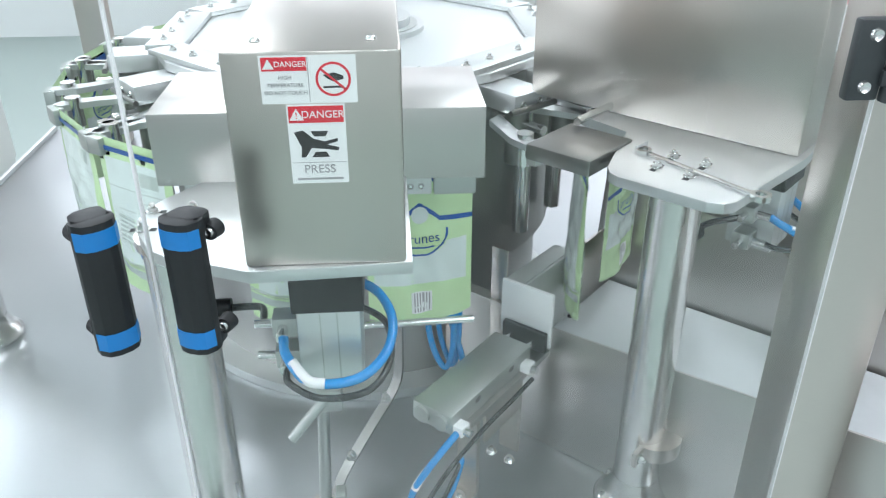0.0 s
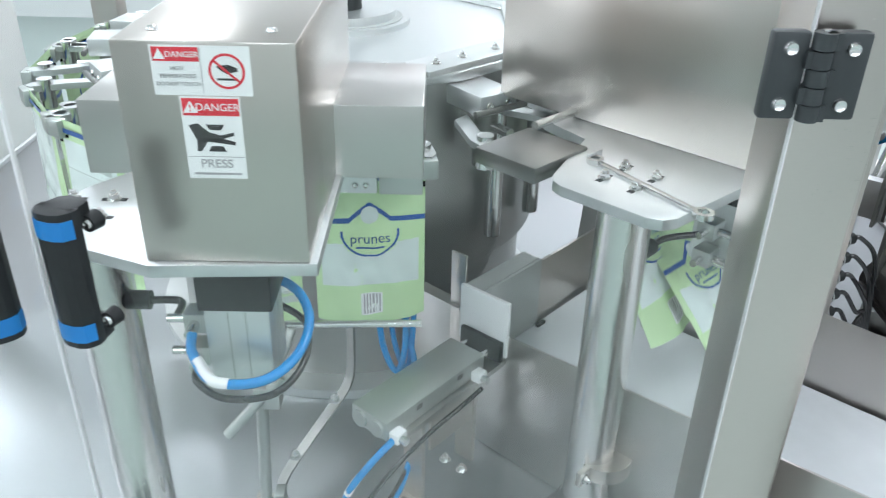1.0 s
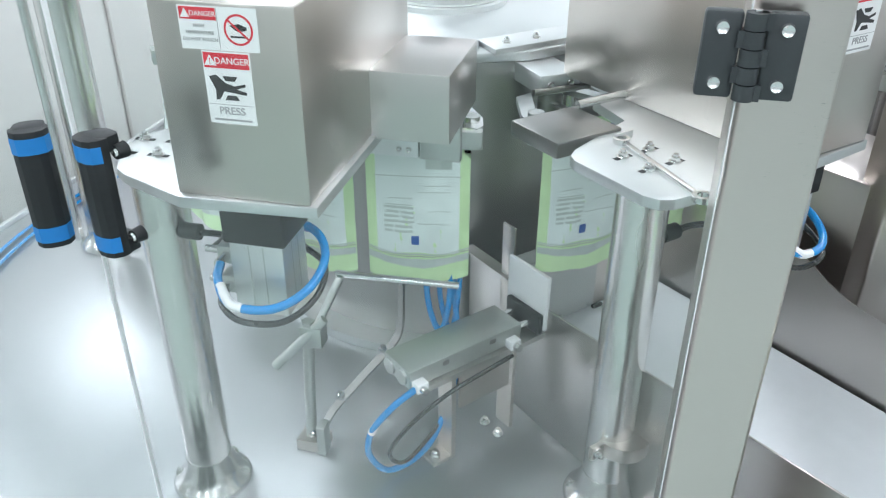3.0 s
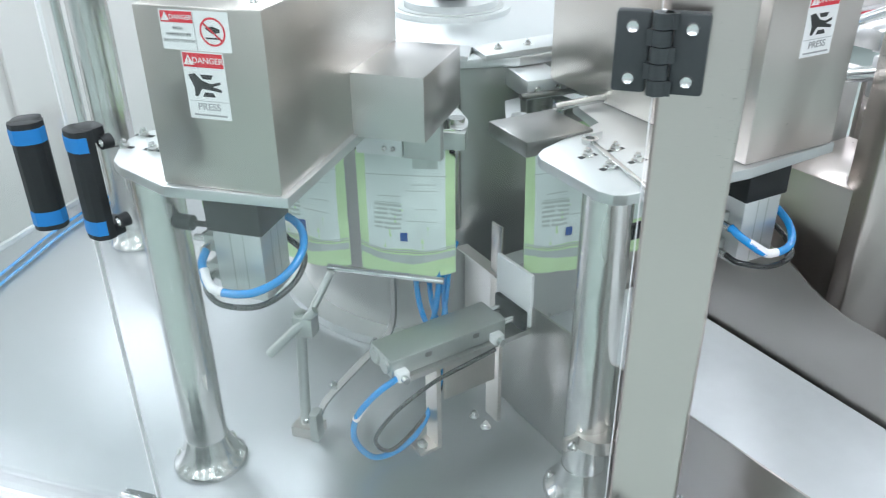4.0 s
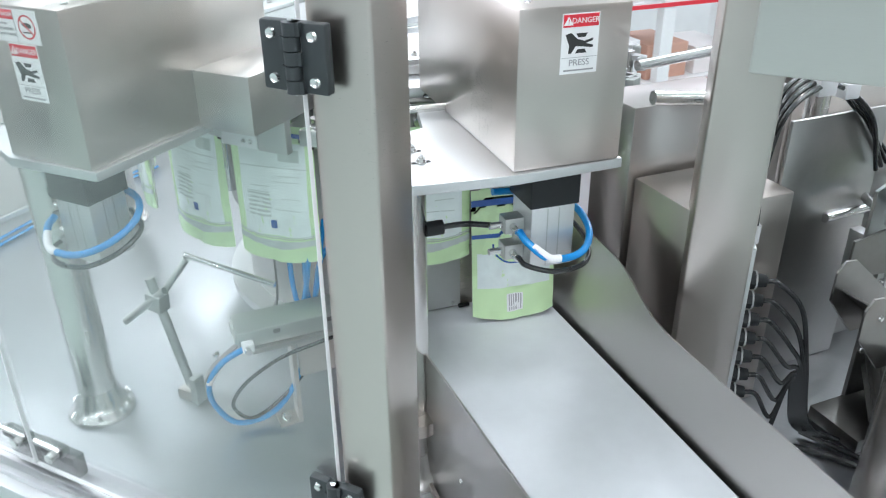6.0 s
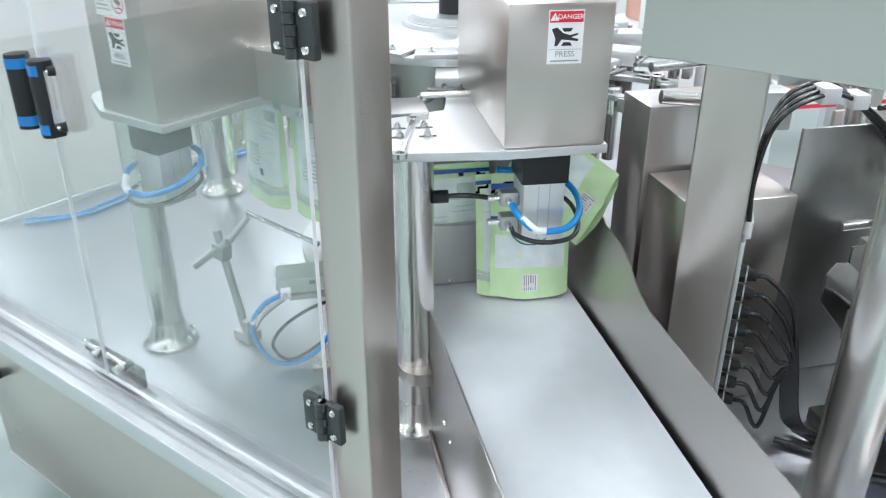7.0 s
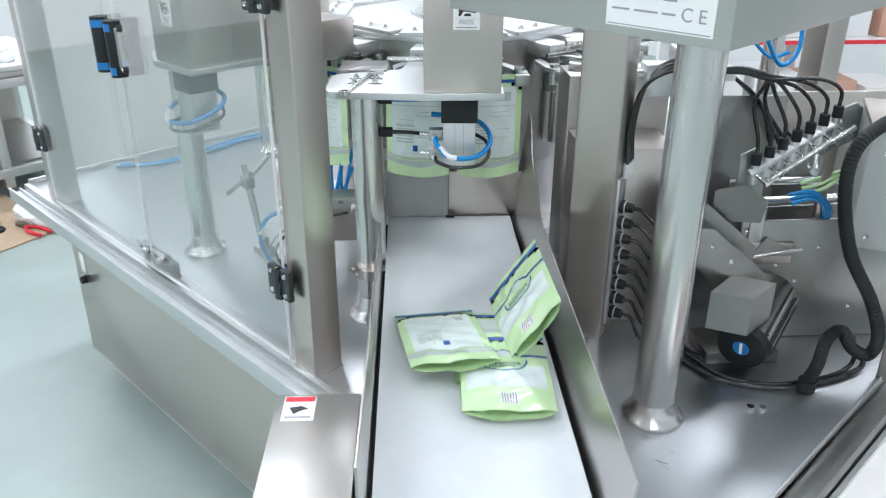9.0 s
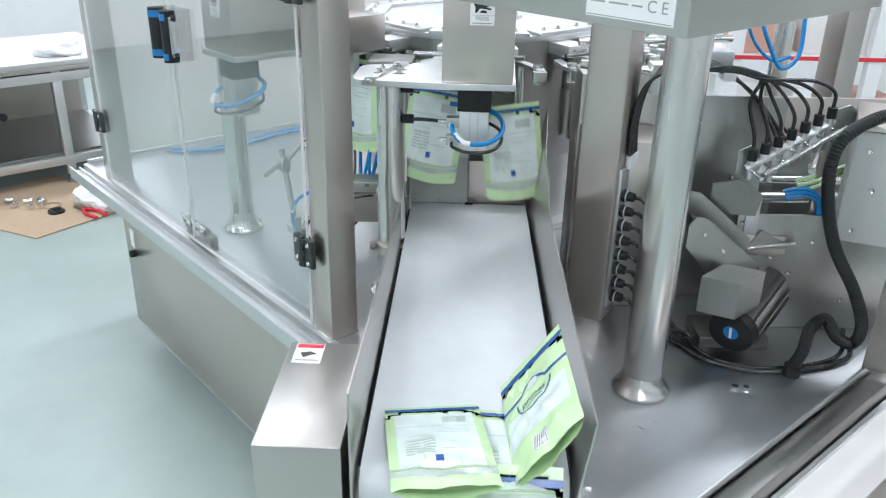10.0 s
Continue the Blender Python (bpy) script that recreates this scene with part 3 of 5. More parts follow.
# ---- tall parts beside the outfeed ----
def control_box():
    t = thing("control_box", pose(0, 0, 0), "large stainless control cabinet carried on a tube column", "control box")
    bx("housing", t, STEELH, 0.815, 1.265, 0.714, 1.30, 1.460, 1.95, 0.003)
    cy("column", t, TUBEST, 1.06, 1.045, 0.70, 1.46, 0.041, n=44)
    lathe("column_foot", t, TUBEST, 1.06, 1.045, ((0.0, 0.671), (0.060, 0.671), (0.061, 0.677), (0.058, 0.682), (0.051, 0.690), (0.045, 0.702), (0.0415, 0.716), (0.0, 0.716)))
    p = bx("name_plate", t, LABEL, 1.095, 1.243, 0.7125, 0.7139, 1.472, 1.56)
    for r in range(4):
        for c0, c1 in ((1.103, 1.128), (1.135, 1.168), (1.174, 1.192)):
            bx("print_bar", p, GREYINK, c0, c1, 0.7120, 0.7125, 1.492 + r * 0.016, 1.4945 + r * 0.016)
    letters("lettering", p, "C E", 0.023, GREYINK, pose(1.216, 0.7122, 1.494, 90))
    for z0 in (1.474, 1.557):
        bx("print_bar", p, GREYINK, 1.098, 1.240, 0.7120, 0.7125, z0, z0 + 0.0012)
    return t


control_box()
tp = post(-0.048, 0.048, 0.0, 0.08, "tall square brushed steel post with a row of cable glands", 2.3, pose(0.775, 1.192, 0, 0, 0, 15))


# ---- turntable with grippers ----
CX, CY, RING = -0.05, 1.60, 0.565


def turntable():
    t = thing("turntable", pose(CX, CY, 0), "indexing steel turntable with pouch grippers", "turntable")
    n = 16
    out = [(0.392 * math.cos(radians(22.5 * k + 11.25)), 0.392 * math.sin(radians(22.5 * k + 11.25))) for k in range(n)]
    top = pr("top_plate", t, ALU, out, 1.246, 1.262, bevel=0.002)
    h = cy("hub_ring", t, ALU, 0, 0, 1.262, 1.272, 0.125, n=56)
    cy("hub_ring_groove", h, GREYP, 0, 0, 1.272, 1.274, 0.112, n=56)
    cy("hub_disc", h, ALU, 0, 0, 1.274, 1.288, 0.098, n=56)
    cy("hub_knob", t, BLACK, 0, 0, 1.288, 1.42, 0.034, n=32)
    cy("drum", t, MIDST, 0, 0, 0.90, 1.246, 0.385, n=56)
    for k in range(8):
        a = radians(45 * k)
        q = pose(0, 0, 0, 0, 0, 45 * k)
        b = pr("gripper_bracket", t, ALU, [(-0.130, -0.310), (0.130, -0.310), (0.140, -0.378), (-0.140, -0.378)], 1.2625, 1.272, m=q, bevel=0.001)
        for x in (-0.10, -0.04, 0.04, 0.10):
            o = bolt(b, 0, 0, 0, 0.006, 0.006)
            o.matrix_basis = q @ pose(x, -0.352, 1.272, 0, 0, 20)
        for s in (-1, 1):
            g = q @ pose(0, 0, 0, 0, 0, 9 * s)
            # clamp block, two arms and two jaws for one pouch
            c = bx("clamp_block", t, ALU, -0.036, 0.036, -0.47, -0.36, 1.213, 1.245, 0.002, m=g)
            for dx in (-0.018, 0.018):
                o = screw(c, 0, 0, 0, 0.006)
                o.matrix_basis = g @ pose(dx, -0.4705, 1.229, 90)
            for e in (-1, 1):
                bm = bmesh.new()
                prism(bm, [(e * 0.030, -0.43), (e * 0.062, -0.44), (e * 0.094, -0.520), (e * 0.096, -0.552), (e * 0.088, -0.566), (e * 0.072, -0.560), (e * 0.060, -0.50)][::e], 1.196, 1.206, g)
                part("gripper_arm", bm, ALU, t)
                bm = bmesh.new()
                cyl(bm, e * 0.078, -0.535, 1.165, 1.215, 0.013, n=18, m=g)
                part("gripper_pin", bm, CHROME, t, "", 40)
                bx("jaw", t, CAST, e * 0.078 - 0.018, e * 0.078 + 0.018, -0.575, -0.556, 1.176, 1.204, 0.002, m=g)
            rd("spring", t, DARKST, g @ Vector((-0.05, -0.475, 1.222)), g @ Vector((0.05, -0.475, 1.222)), 0.005)
            rd("guide_rod", t, CHROME, g @ Vector((0, -0.38, 1.19)), g @ Vector((0, -0.50, 1.19)), 0.008)
            cy("knuckle_block", t, DARKST, 0, -0.44, 1.12, 1.21, 0.02, n=20, m=g)
            cy("guide_shaft", t, CHROME, 0.055, -0.405, 0.96, 1.215, 0.015, n=20, m=g)
    return t


TABLE = turntable()
# wide drum added to screen the bright background below the turntable
tc_ = thing("table_column", pose(CX, CY, 0), "stainless drum carrying the turntable", "column")
cy("drum_wall", tc_, MIDST, 0, 0, 0.671, 0.899, 0.36, n=56)
cy("drum_flange", tc_, ALU, 0, 0, 0.671, 0.69, 0.41, n=56)


# ---- pouches ----
PW, PH = 0.158, 0.248


def bulge(x, z):
    """Half thickness of a pouch, z from 0 at the mouth down to -PH."""
    s = max(0.0, 1 - (2 * x / PW) ** 2) ** 0.8
    d = min(1.0, max(0.0, (-z - 0.02) / 0.14))
    wob = 0.0016 * math.sin(90 * x + 40 * z) + 0.0013 * math.sin(130 * z - 60 * x) + 0.0008 * math.sin(210 * x + 95 * z)
    return 0.0008 + s * (0.0095 * d * d * (3 - 2 * d) + wob * d)


def sheet(bm, inside, side, lift, nx=18, nz=26, x0=-PW / 2, x1=PW / 2, z0=-PH, z1=0.0):
    """A patch of film on one side of the pouch; inside(x, z) says where it is printed."""
    g = {}
    def vert(i, j):
        if (i, j) not in g:
            x, z = x0 + (x1 - x0) * i / nx, z0 + (z1 - z0) * j / nz
            zz = z + 0.010 * (1 - (2 * x / PW) ** 2) * max(0.0, (-z - PH + 0.03) / 0.03) * -1
            g[i, j] = bm.verts.new((x, side * (bulge(x, z) + lift), zz))
        return g[i, j]
    for i in range(nx):
        for j in range(nz):
            x, z = x0 + (x1 - x0) * (i + 0.5) / nx, z0 + (z1 - z0) * (j + 0.5) / nz
            if inside(x, z):
                bm.faces.new((vert(i, j), vert(i + 1, j), vert(i + 1, j + 1), vert(i, j + 1)))


def film(name, parent, material, inside, side, lift, label="", **kw):
    bm = bmesh.new()
    sheet(bm, inside, side, lift, **kw)
    return part(name, bm, material, parent, label, 60)


def chevron(x):
    """Height of the navy line across the front: up to a peak in the middle."""
    return -0.087 + 0.022 * max(0.0, 1 - abs(x) / 0.028) ** 0.8


def make_pouch(label):
    t = thing("pouch", pose(0, 0, -3), label, "pouch", "stand-up pouches")
    bm = bmesh.new()
    sheet(bm, lambda x, z: True, -1, 0)
    sheet(bm, lambda x, z: True, 1, 0)
    bmesh.ops.remove_doubles(bm, verts=bm.verts[:], dist=0.0017)
    part("film", bm, GREENP, t, "", 60)
    # front print
    film("window", t, PALE, lambda x, z: z > -0.190 and (z < -0.140 or x * x * 0.8 + (z + 0.106) ** 2 > 0.039 ** 2) and z < -0.118 - 0.01 * (1 - abs(x) / 0.08), -1, 0.0005, "frosted clear window", nx=30, nz=50, x0=-0.070, x1=0.070, z0=-0.192, z1=-0.11)
    film("top_band", t, NAVY, lambda x, z: True, -1, 0.0013, nx=18, nz=2, z0=-0.030, z1=-0.018)
    film("chevron_line", t, NAVY, lambda x, z: abs(z - chevron(x)) < 0.0038, -1, 0.0007, nx=90, nz=40, x0=-PW / 2, x1=PW / 2, z0=-0.096, z1=-0.058)
    film("badge", t, PALE, lambda x, z: x * x + (z + 0.080) ** 2 < 0.0125 ** 2, -1, 0.0009, nx=24, nz=24, x0=-0.014, x1=0.014, z0=-0.094, z1=-0.066)
    film("arc", t, NAVY, lambda x, z: 0.0345 ** 2 < x * x * 0.8 + (z + 0.106) ** 2 < 0.0375 ** 2 and z < -0.103, -1, 0.0008, nx=80, nz=50, x0=-0.045, x1=0.045, z0=-0.148, z1=-0.098)
    o = letters("lettering", t, "prunes", 0.021, NAVY, Matrix(), 0.0001)
    for v in o.data.vertices:
        x, z = v.co.x, v.co.y - 0.116
        v.co = Vector((x, -(bulge(x, z) + 0.0010), z))
    film("print_line", t, NAVY, lambda x, z: True, -1, 0.0008, nx=8, nz=1, x0=-0.020, x1=0.020, z0=-0.1305, z1=-0.128)
    film("bar_code", t, WHITE, lambda x, z: True, -1, 0.0007, nx=6, nz=4, x0=-0.016, x1=0.016, z0=-0.235, z1=-0.205)
    film("bars", t, GREYINK, lambda x, z: int((x + 0.5) / 0.0022) % 2 == 0, -1, 0.0010, nx=24, nz=2, x0=-0.013, x1=0.013, z0=-0.233, z1=-0.207)
    # back print
    film("back_panel", t, PALE, lambda x, z: True, 1, 0.0005, "pale translucent back panel", nx=12, nz=16, x0=-0.064, x1=0.064, z0=-0.205, z1=-0.03)
    film("top_band", t, NAVY, lambda x, z: True, 1, 0.0013, nx=18, nz=2, z0=-0.020, z1=-0.012)
    film("back_seam", t, SEALG, lambda x, z: True, 1, 0.0007, nx=16, nz=1, x0=-0.066, x1=0.066, z0=-0.0765, z1=-0.0750)
    for r, (a, b) in enumerate(((-0.05, -0.01), (-0.05, 0.0), (0.008, 0.045), (0.008, 0.05), (-0.05, -0.015), (0.008, 0.04), (-0.05, 0.0))):
        z = -0.09 - 0.0105 * r
        film("print_line", t, SEALG, lambda x, z_: True, 1, 0.0009, nx=4, nz=1, x0=a, x1=b, z0=z - 0.0010, z1=z + 0.0006)
    film("square_mark", t, NAVY, lambda x, z: True, 1, 0.0010, nx=2, nz=2, x0=-0.002, x1=0.010, z0=-0.190, z1=-0.174)
    film("bottom_seal", t, SEALG, lambda x, z: -0.228 < z - 0.012 * (2 * x / PW) ** 2 < -0.216, 1, 0.0006, nx=24, nz=40, z0=-0.236, z1=-0.196)
    film("seal_line", t, GREYINK, lambda x, z: -0.2125 < z - 0.012 * (2 * x / PW) ** 2 < -0.2112, 1, 0.0007, nx=24, nz=60, z0=-0.222, z1=-0.196)
    film("seal_line", t, SEALG, lambda x, z: -0.2095 < z - 0.012 * (2 * x / PW) ** 2 < -0.207, 1, 0.0007, nx=24, nz=60, z0=-0.222, z1=-0.192)
    film("text_block", t, SEALG, lambda x, z: True, 1, 0.0008, nx=6, nz=4, x0=-0.052, x1=-0.012, z0=-0.064, z1=-0.042)
    film("text_block", t, SEALG, lambda x, z: int((z + 1) / 0.004) % 2 == 0, 1, 0.0008, nx=6, nz=24, x0=0.006, x1=0.052, z0=-0.170, z1=-0.122)
    return t


def ring(a, z=1.205, front=True, dx=0.0):
    """The pose of a pouch in the grippers at a degrees from the door side."""
    return pose(CX, CY, 0) @ pose(0, 0, 0, 0, 0, a) @ pose(dx, -RING, z, 0, 0, 0 if front else 180)


def indexed(t):
    """How far the turntable has gone round at t, in degrees."""
    a = -0.0
    for t0, t1 in ((1.28, 1.78), (4.66, 5.16), (8.04, 8.54)):
        s = min(1.0, max(0.0, (t - t0) / (t1 - t0)))
        a += 45 * s * s * (3 - 2 * s)
    return a


STEPS = [0.0] + [t0 + d for t0 in (1.28, 4.66, 8.04) for d in (0.0, 0.1, 0.2, 0.3, 0.4, 0.5)] + [10.0]


def axes(o, x, z):
    """A pose from its origin and two of its axes."""
    x, z = Vector(x).normalized(), Vector(z).normalized()
    y = z.cross(x).normalized()
    z = x.cross(y).normalized()
    m = Matrix((x, y, z)).transposed().to_4x4()
    m.translation = o
    return m


def flat(u, v, z=BELTZ + 0.004, turn=0.0, up=0.0, face=1):
    """A pouch lying on the belt, its mouth towards the machine; u, v: its middle; up: degrees by which its foot is raised."""
    c, s = math.cos(radians(turn)), math.sin(radians(turn))
    top = (-UO * c + VO * s) * math.cos(radians(up)) - ZO * math.sin(radians(up))
    x = (VO * c + UO * s) * face
    return axes(OUT + UO * u + VO * (v - 1.126) + ZO * z + top * (PH / 2), x, top)


def leaning(u, v, z, phi, pitch=0.0):
    """A pouch on its side edge, leaning against the guide."""
    u, v = u - 0.075, v + 0.022
    top = (-UO * math.cos(radians(pitch)) + ZO * math.sin(radians(pitch)))
    x = VO * math.cos(radians(phi)) + ZO * math.sin(radians(phi))
    return axes(OUT + UO * u + VO * (v - 1.126) + ZO * z + x * (PW / 2) + top * (PH / 2), x, top)


def stand(u, v, tilt, turn=0.0, face=1, z=BELTZ + 0.003):
    """A pouch standing on its foot, leaning back by tilt degrees."""
    c, s = math.cos(radians(turn)), math.sin(radians(turn))
    u, v = u - 0.060, v + 0.030
    out = UO * c + VO * s
    top = -out * math.sin(radians(tilt)) + ZO * math.cos(radians(tilt))
    return axes(OUT + UO * u + VO * (v - 1.126) + ZO * (z + 0.01) + top * PH, (VO * c - UO * s) * face, top)


POUCH = make_pouch("green and frosted stand-up pouch with navy bands")
POUCHES = {}
for k in range(8):
    for s in (-1, 1):
        if (k, s) == (1, 1):
            POUCHES[k, s] = POUCH
        else:
            POUCHES[k, s] = copy_thing(POUCH, pose(0, 0, -3))


# ---- mechanisms on the table ----
def pusher():
    a = 49.5 - 90
    t = thing("air_cylinder", pose(0.045, 0.882, 0, 0, 0, a), "cast aluminium twin-rod air cylinder pushing a white plate", "air cylinder")
    # local: y along the stroke
    b = bx("body", t, CAST, -0.034, 0.034, 0.0, 0.215, 0.868, 0.900, 0.003)
    for x in (-0.016, 0.016):
        cy("end_cap", b, CAST, 0, 0, 0, 0.004, 0.013, n=24, m=pose(x, 0.0, 0.884, 90))
    for y in (0.06, 0.15):
        bx("slot", b, DARKST, 0.0335, 0.0345, y, y + 0.012, 0.886, 0.894)
    bx("mount_plate", t, STEELH, -0.036, 0.042, 0.02, 0.27, 0.858, 0.8675)
    for y in (0.09,):
        bx("leg", t, STEEL, -0.018, 0.018, y, y + 0.008, 0.671, 0.858)
        bx("leg_foot", t, STEEL, -0.018, 0.018, y - 0.035, y, 0.671, 0.677)
        bolt(t, 0.0, y - 0.02, 0.677, 0.007, 0.007)
    bx("gusset", t, STEEL, 0.022, 0.027, 0.10, 0.20, 0.78, 0.858)
    bx("rear_leg", t, STEEL, -0.018, 0.018, 0.215, 0.222, 0.671, 0.858)
    for x in (-0.018, 0.018):
        bolt(t, x, 0.19, 0.671, 0.007, 0.008)
    for x in (-0.02, 0.02):
        rd("piston_rod", t, CHROME, (x, 0.21, 0.884), (x, 0.246, 0.884), 0.006)
    bx("rod_plate", t, BLACK, -0.040, 0.040, 0.246, 0.256, 0.866, 0.902, 0.002)
    bx("push_plate", t, WHITE, -0.050, 0.044, 0.256, 0.264, 0.872, 0.972, 0.002, label="white plastic push plate")
    bx("rear_plate", t, STEEL, -0.075, -0.045, 0.262, 0.266, 0.80, 1.02, 0.001)
    for y, hm in ((0.012, HOSEB), (0.19, HOSEK)):
        bx("elbow_fitting", t, WHITE, 0.033, 0.050, y - 0.008, y + 0.012, 0.868, 0.884, 0.002)
        cy("fitting_nut", t, CHROME, 0, 0, 0, 0.012, 0.006, n=12, m=pose(0.048, y, 0.876, 0, 90))
    return t


def hoses():
    t = thing("air_hose", pose(0, 0, 0), "looped blue and black air hoses with white markers", "air hose", "air hoses")
    hs("blue_hose", t, HOSEB, [(0.082, 0.862, 0.874), (0.050, 0.838, 0.85), (0.018, 0.832, 0.80), (0.010, 0.845, 0.74), (0.034, 0.875, 0.688), (0.080, 0.93, 0.70), (0.108, 0.985, 0.78), (0.105, 1.03, 0.86), (0.085, 1.09, 0.93), (0.09, 1.15, 0.96)], 0.0052)
    hs("marker", t, WHITE, [(0.034, 0.8345, 0.828), (0.025, 0.833, 0.814), (0.018, 0.832, 0.800)], 0.0058)
    hs("black_hose", t, HOSEK, [(0.205, 0.975, 0.872), (0.17, 0.94, 0.862), (0.12, 0.90, 0.84), (0.065, 0.868, 0.79), (0.036, 0.862, 0.735), (0.055, 0.895, 0.695), (0.10, 0.965, 0.74), (0.115, 1.02, 0.80)], 0.0035)
    u = thing("air_hose", pose(0, 0, 0), "thin blue hoses hanging below the turntable", "air hose", "air hoses")
    hs("blue_hose", u, HOSEB, [(0.045, 1.05, 0.98), (0.055, 1.04, 0.90), (0.075, 1.03, 0.86), (0.088, 1.035, 0.90), (0.09, 1.06, 1.0)], 0.005)
    hs("blue_hose", u, HOSEB, [(0.06, 1.08, 1.0), (0.07, 1.06, 0.90), (0.09, 1.05, 0.85), (0.10, 1.06, 0.92), (0.10, 1.09, 1.02)], 0.0045)
    return t


SWING = []


def linkage():
    t = thing("pouch_support", pose(0, 0, 0), "bent steel strap stand with a round rod under the pouches", "support")
    # upright and swinging arm, which drops away while the table turns
    up = rd("upright", t, CAST, (0, 0, 0.0), (0.012, 0.0, 0.235), 0.009)
    up.matrix_basis = pose(-0.118, 0.918, 0.69)
    bm = bmesh.new()
    box(bm, -0.018, 0.018, -0.014, 0.014, -0.018, 0.018, None, 0.003)
    rod(bm, (0.02, 0.0, 0.03), (-0.055, -0.03, -0.05), 0.0075)
    rod(bm, (0.0, 0.0, 0.0), (0.030, 0.05, 0.075), 0.0065)
    arm = part("swing_arm", bm, CAST, t, "", 40)
    rd("rod", arm, CHROME, (0.022, 0.055, 0.080), (0.212, 0.075, 0.072), 0.0055)
    arm.matrix_basis = pose(-0.098, 0.918, 0.902)
    SWING.extend((up, arm))
    pr("foot_plate", t, STEEL, [(-0.138, 0.900), (-0.096, 0.900), (-0.088, 0.935), (-0.135, 0.94)], 0.671, 0.692)
    # bent strap
    bm = bmesh.new()
    path = [(-0.105, 0.93, 0.69), (-0.09, 0.95, 0.725), (-0.045, 1.0, 0.775), (-0.012, 1.035, 0.81), (0.0, 1.05, 0.84), (0.002, 1.055, 0.90), (0.002, 1.055, 0.97)]
    rows = []
    for p in smooth_path(path, 5):
        rows.append([bm.verts.new(p + Vector(d)) for d in ((-0.006, 0.007, 0), (0.006, -0.006, 0), (0.009, -0.003, 0), (-0.003, 0.010, 0))])
    for a, b in zip(rows, rows[1:]):
        for k in range(4):
            bm.faces.new((a[k], a[(k + 1) % 4], b[(k + 1) % 4], b[k]))
    bm.faces.new(rows[0]); bm.faces.new(rows[-1][::-1])
    part("strap", bm, DARKST, t, "", 50)
    for p in ((-0.075, 0.955, 0.755), (-0.11, 0.915, 0.70), (-0.02, 1.02, 0.812)):
        bolt(t, 0, 0, 0, 0.007, 0.007).matrix_basis = pose(*p, 80, 0, -30)
    bx("strap_foot", t, CAST, -0.10, -0.085, 0.895, 0.92, 0.671, 0.73, 0.002)
    return t


def column_clamp():
    t = thing("column_clamp", pose(0.382, 0.908, 0.80, 0, 0, 45), "steel pipe clamp round the column beside the outfeed", "clamp")
    bm = bmesh.new()
    cyl(bm, 0, 0, -0.012, 0.012, 0.040, n=36)
    part("ring", bm, STEEL, t, "", 40)
    for s in (-1, 1):
        bx("ear", t, STEEL, min(s * 0.038, s * 0.062), max(s * 0.038, s * 0.062), -0.004, 0.004, -0.012, 0.012, 0.001)
        o = bolt(t, s * 0.052, -0.004, 0.0, 0.006, 0.008)
        o.matrix_basis = pose(s * 0.052, -0.004, 0, 90)
    bx("arm", t, STEEL, 0.055, 0.10, 0.004, 0.010, -0.015, 0.015, 0.001)


def wrench():
    t = thing("wrench", pose(0.376, 0.888, 1.2405, 0, 0, -58), "chrome ring spanner lying on the carrier plate", "wrench")
    # local: x along the handle
    bx("shank", t, CHROME, -0.080, 0.080, -0.0045, 0.0045, 0.0, 0.005, 0.0018)
    for s, r in ((-1, 0.011), (1, 0.012)):
        bm = bmesh.new()
        n = 28
        for zz in (0,):
            o = [(s * 0.088 + r * math.cos(6.2832 * k / n), r * math.sin(6.2832 * k / n)) for k in range(n)]
            i = [(s * 0.088 + r * 0.55 * math.cos(6.2832 * k / n), r * 0.55 * math.sin(6.2832 * k / n)) for k in range(n)]
            vo0, vo1 = [bm.verts.new((x, y, 0)) for x, y in o], [bm.verts.new((x, y, 0.007)) for x, y in o]
            vi0, vi1 = [bm.verts.new((x, y, 0)) for x, y in i], [bm.verts.new((x, y, 0.007)) for x, y in i]
            for k in range(n):
                j = (k + 1) % n
                for q in ((vo0[k], vo0[j], vo1[j], vo1[k]), (vi0[j], vi0[k], vi1[k], vi1[j]), (vo1[k], vo1[j], vi1[j], vi1[k]), (vo0[j], vo0[k], vi0[k], vi0[j])):
                    bm.faces.new(q)
        part("ring_end", bm, CHROME, t, "", 40)


pusher()
hoses()
linkage()
column_clamp()
wrench()

# a sealing jaw carried by the second press
sj = thing("sealing_jaw", pose(0.580, 0.990, 0, 0, 0, 45), "dark steel sealing jaw on an arm beside the press", "sealing jaw")
bx("jaw_block", sj, DARKST, -0.275, -0.165, 0.19, 0.29, 1.222, 1.2445, 0.003)
rd("jaw_arm", sj, CHROME, (-0.17, 0.277, 1.250), (-0.0795, 0.277, 1.250), 0.006)
bx("jaw_ear", sj, ALU, -0.20, -0.17, 0.165, 0.169, 1.20, 1.25, 0.001)

# base ball joint and loose plate at the column of the second press
hb = thing("blue_hose_run", pose(0, 0, 0), "blue air hoses lying across the table top", "air hose", "air hoses")
hs("blue_hose", hb, HOSEB, [(-1.12, 0.96, 0.675), (-1.04, 1.07, 0.675), (-1.06, 1.25, 0.675), (-1.09, 1.47, 0.675), (-1.08, 1.8, 0.675)], 0.004)
hs("blue_hose", hb, HOSEB, [(-1.10, 0.94, 0.675), (-1.02, 1.08, 0.675), (-1.03, 1.25, 0.675), (-1.06, 1.47, 0.675), (-1.05, 1.8, 0.675)], 0.004)


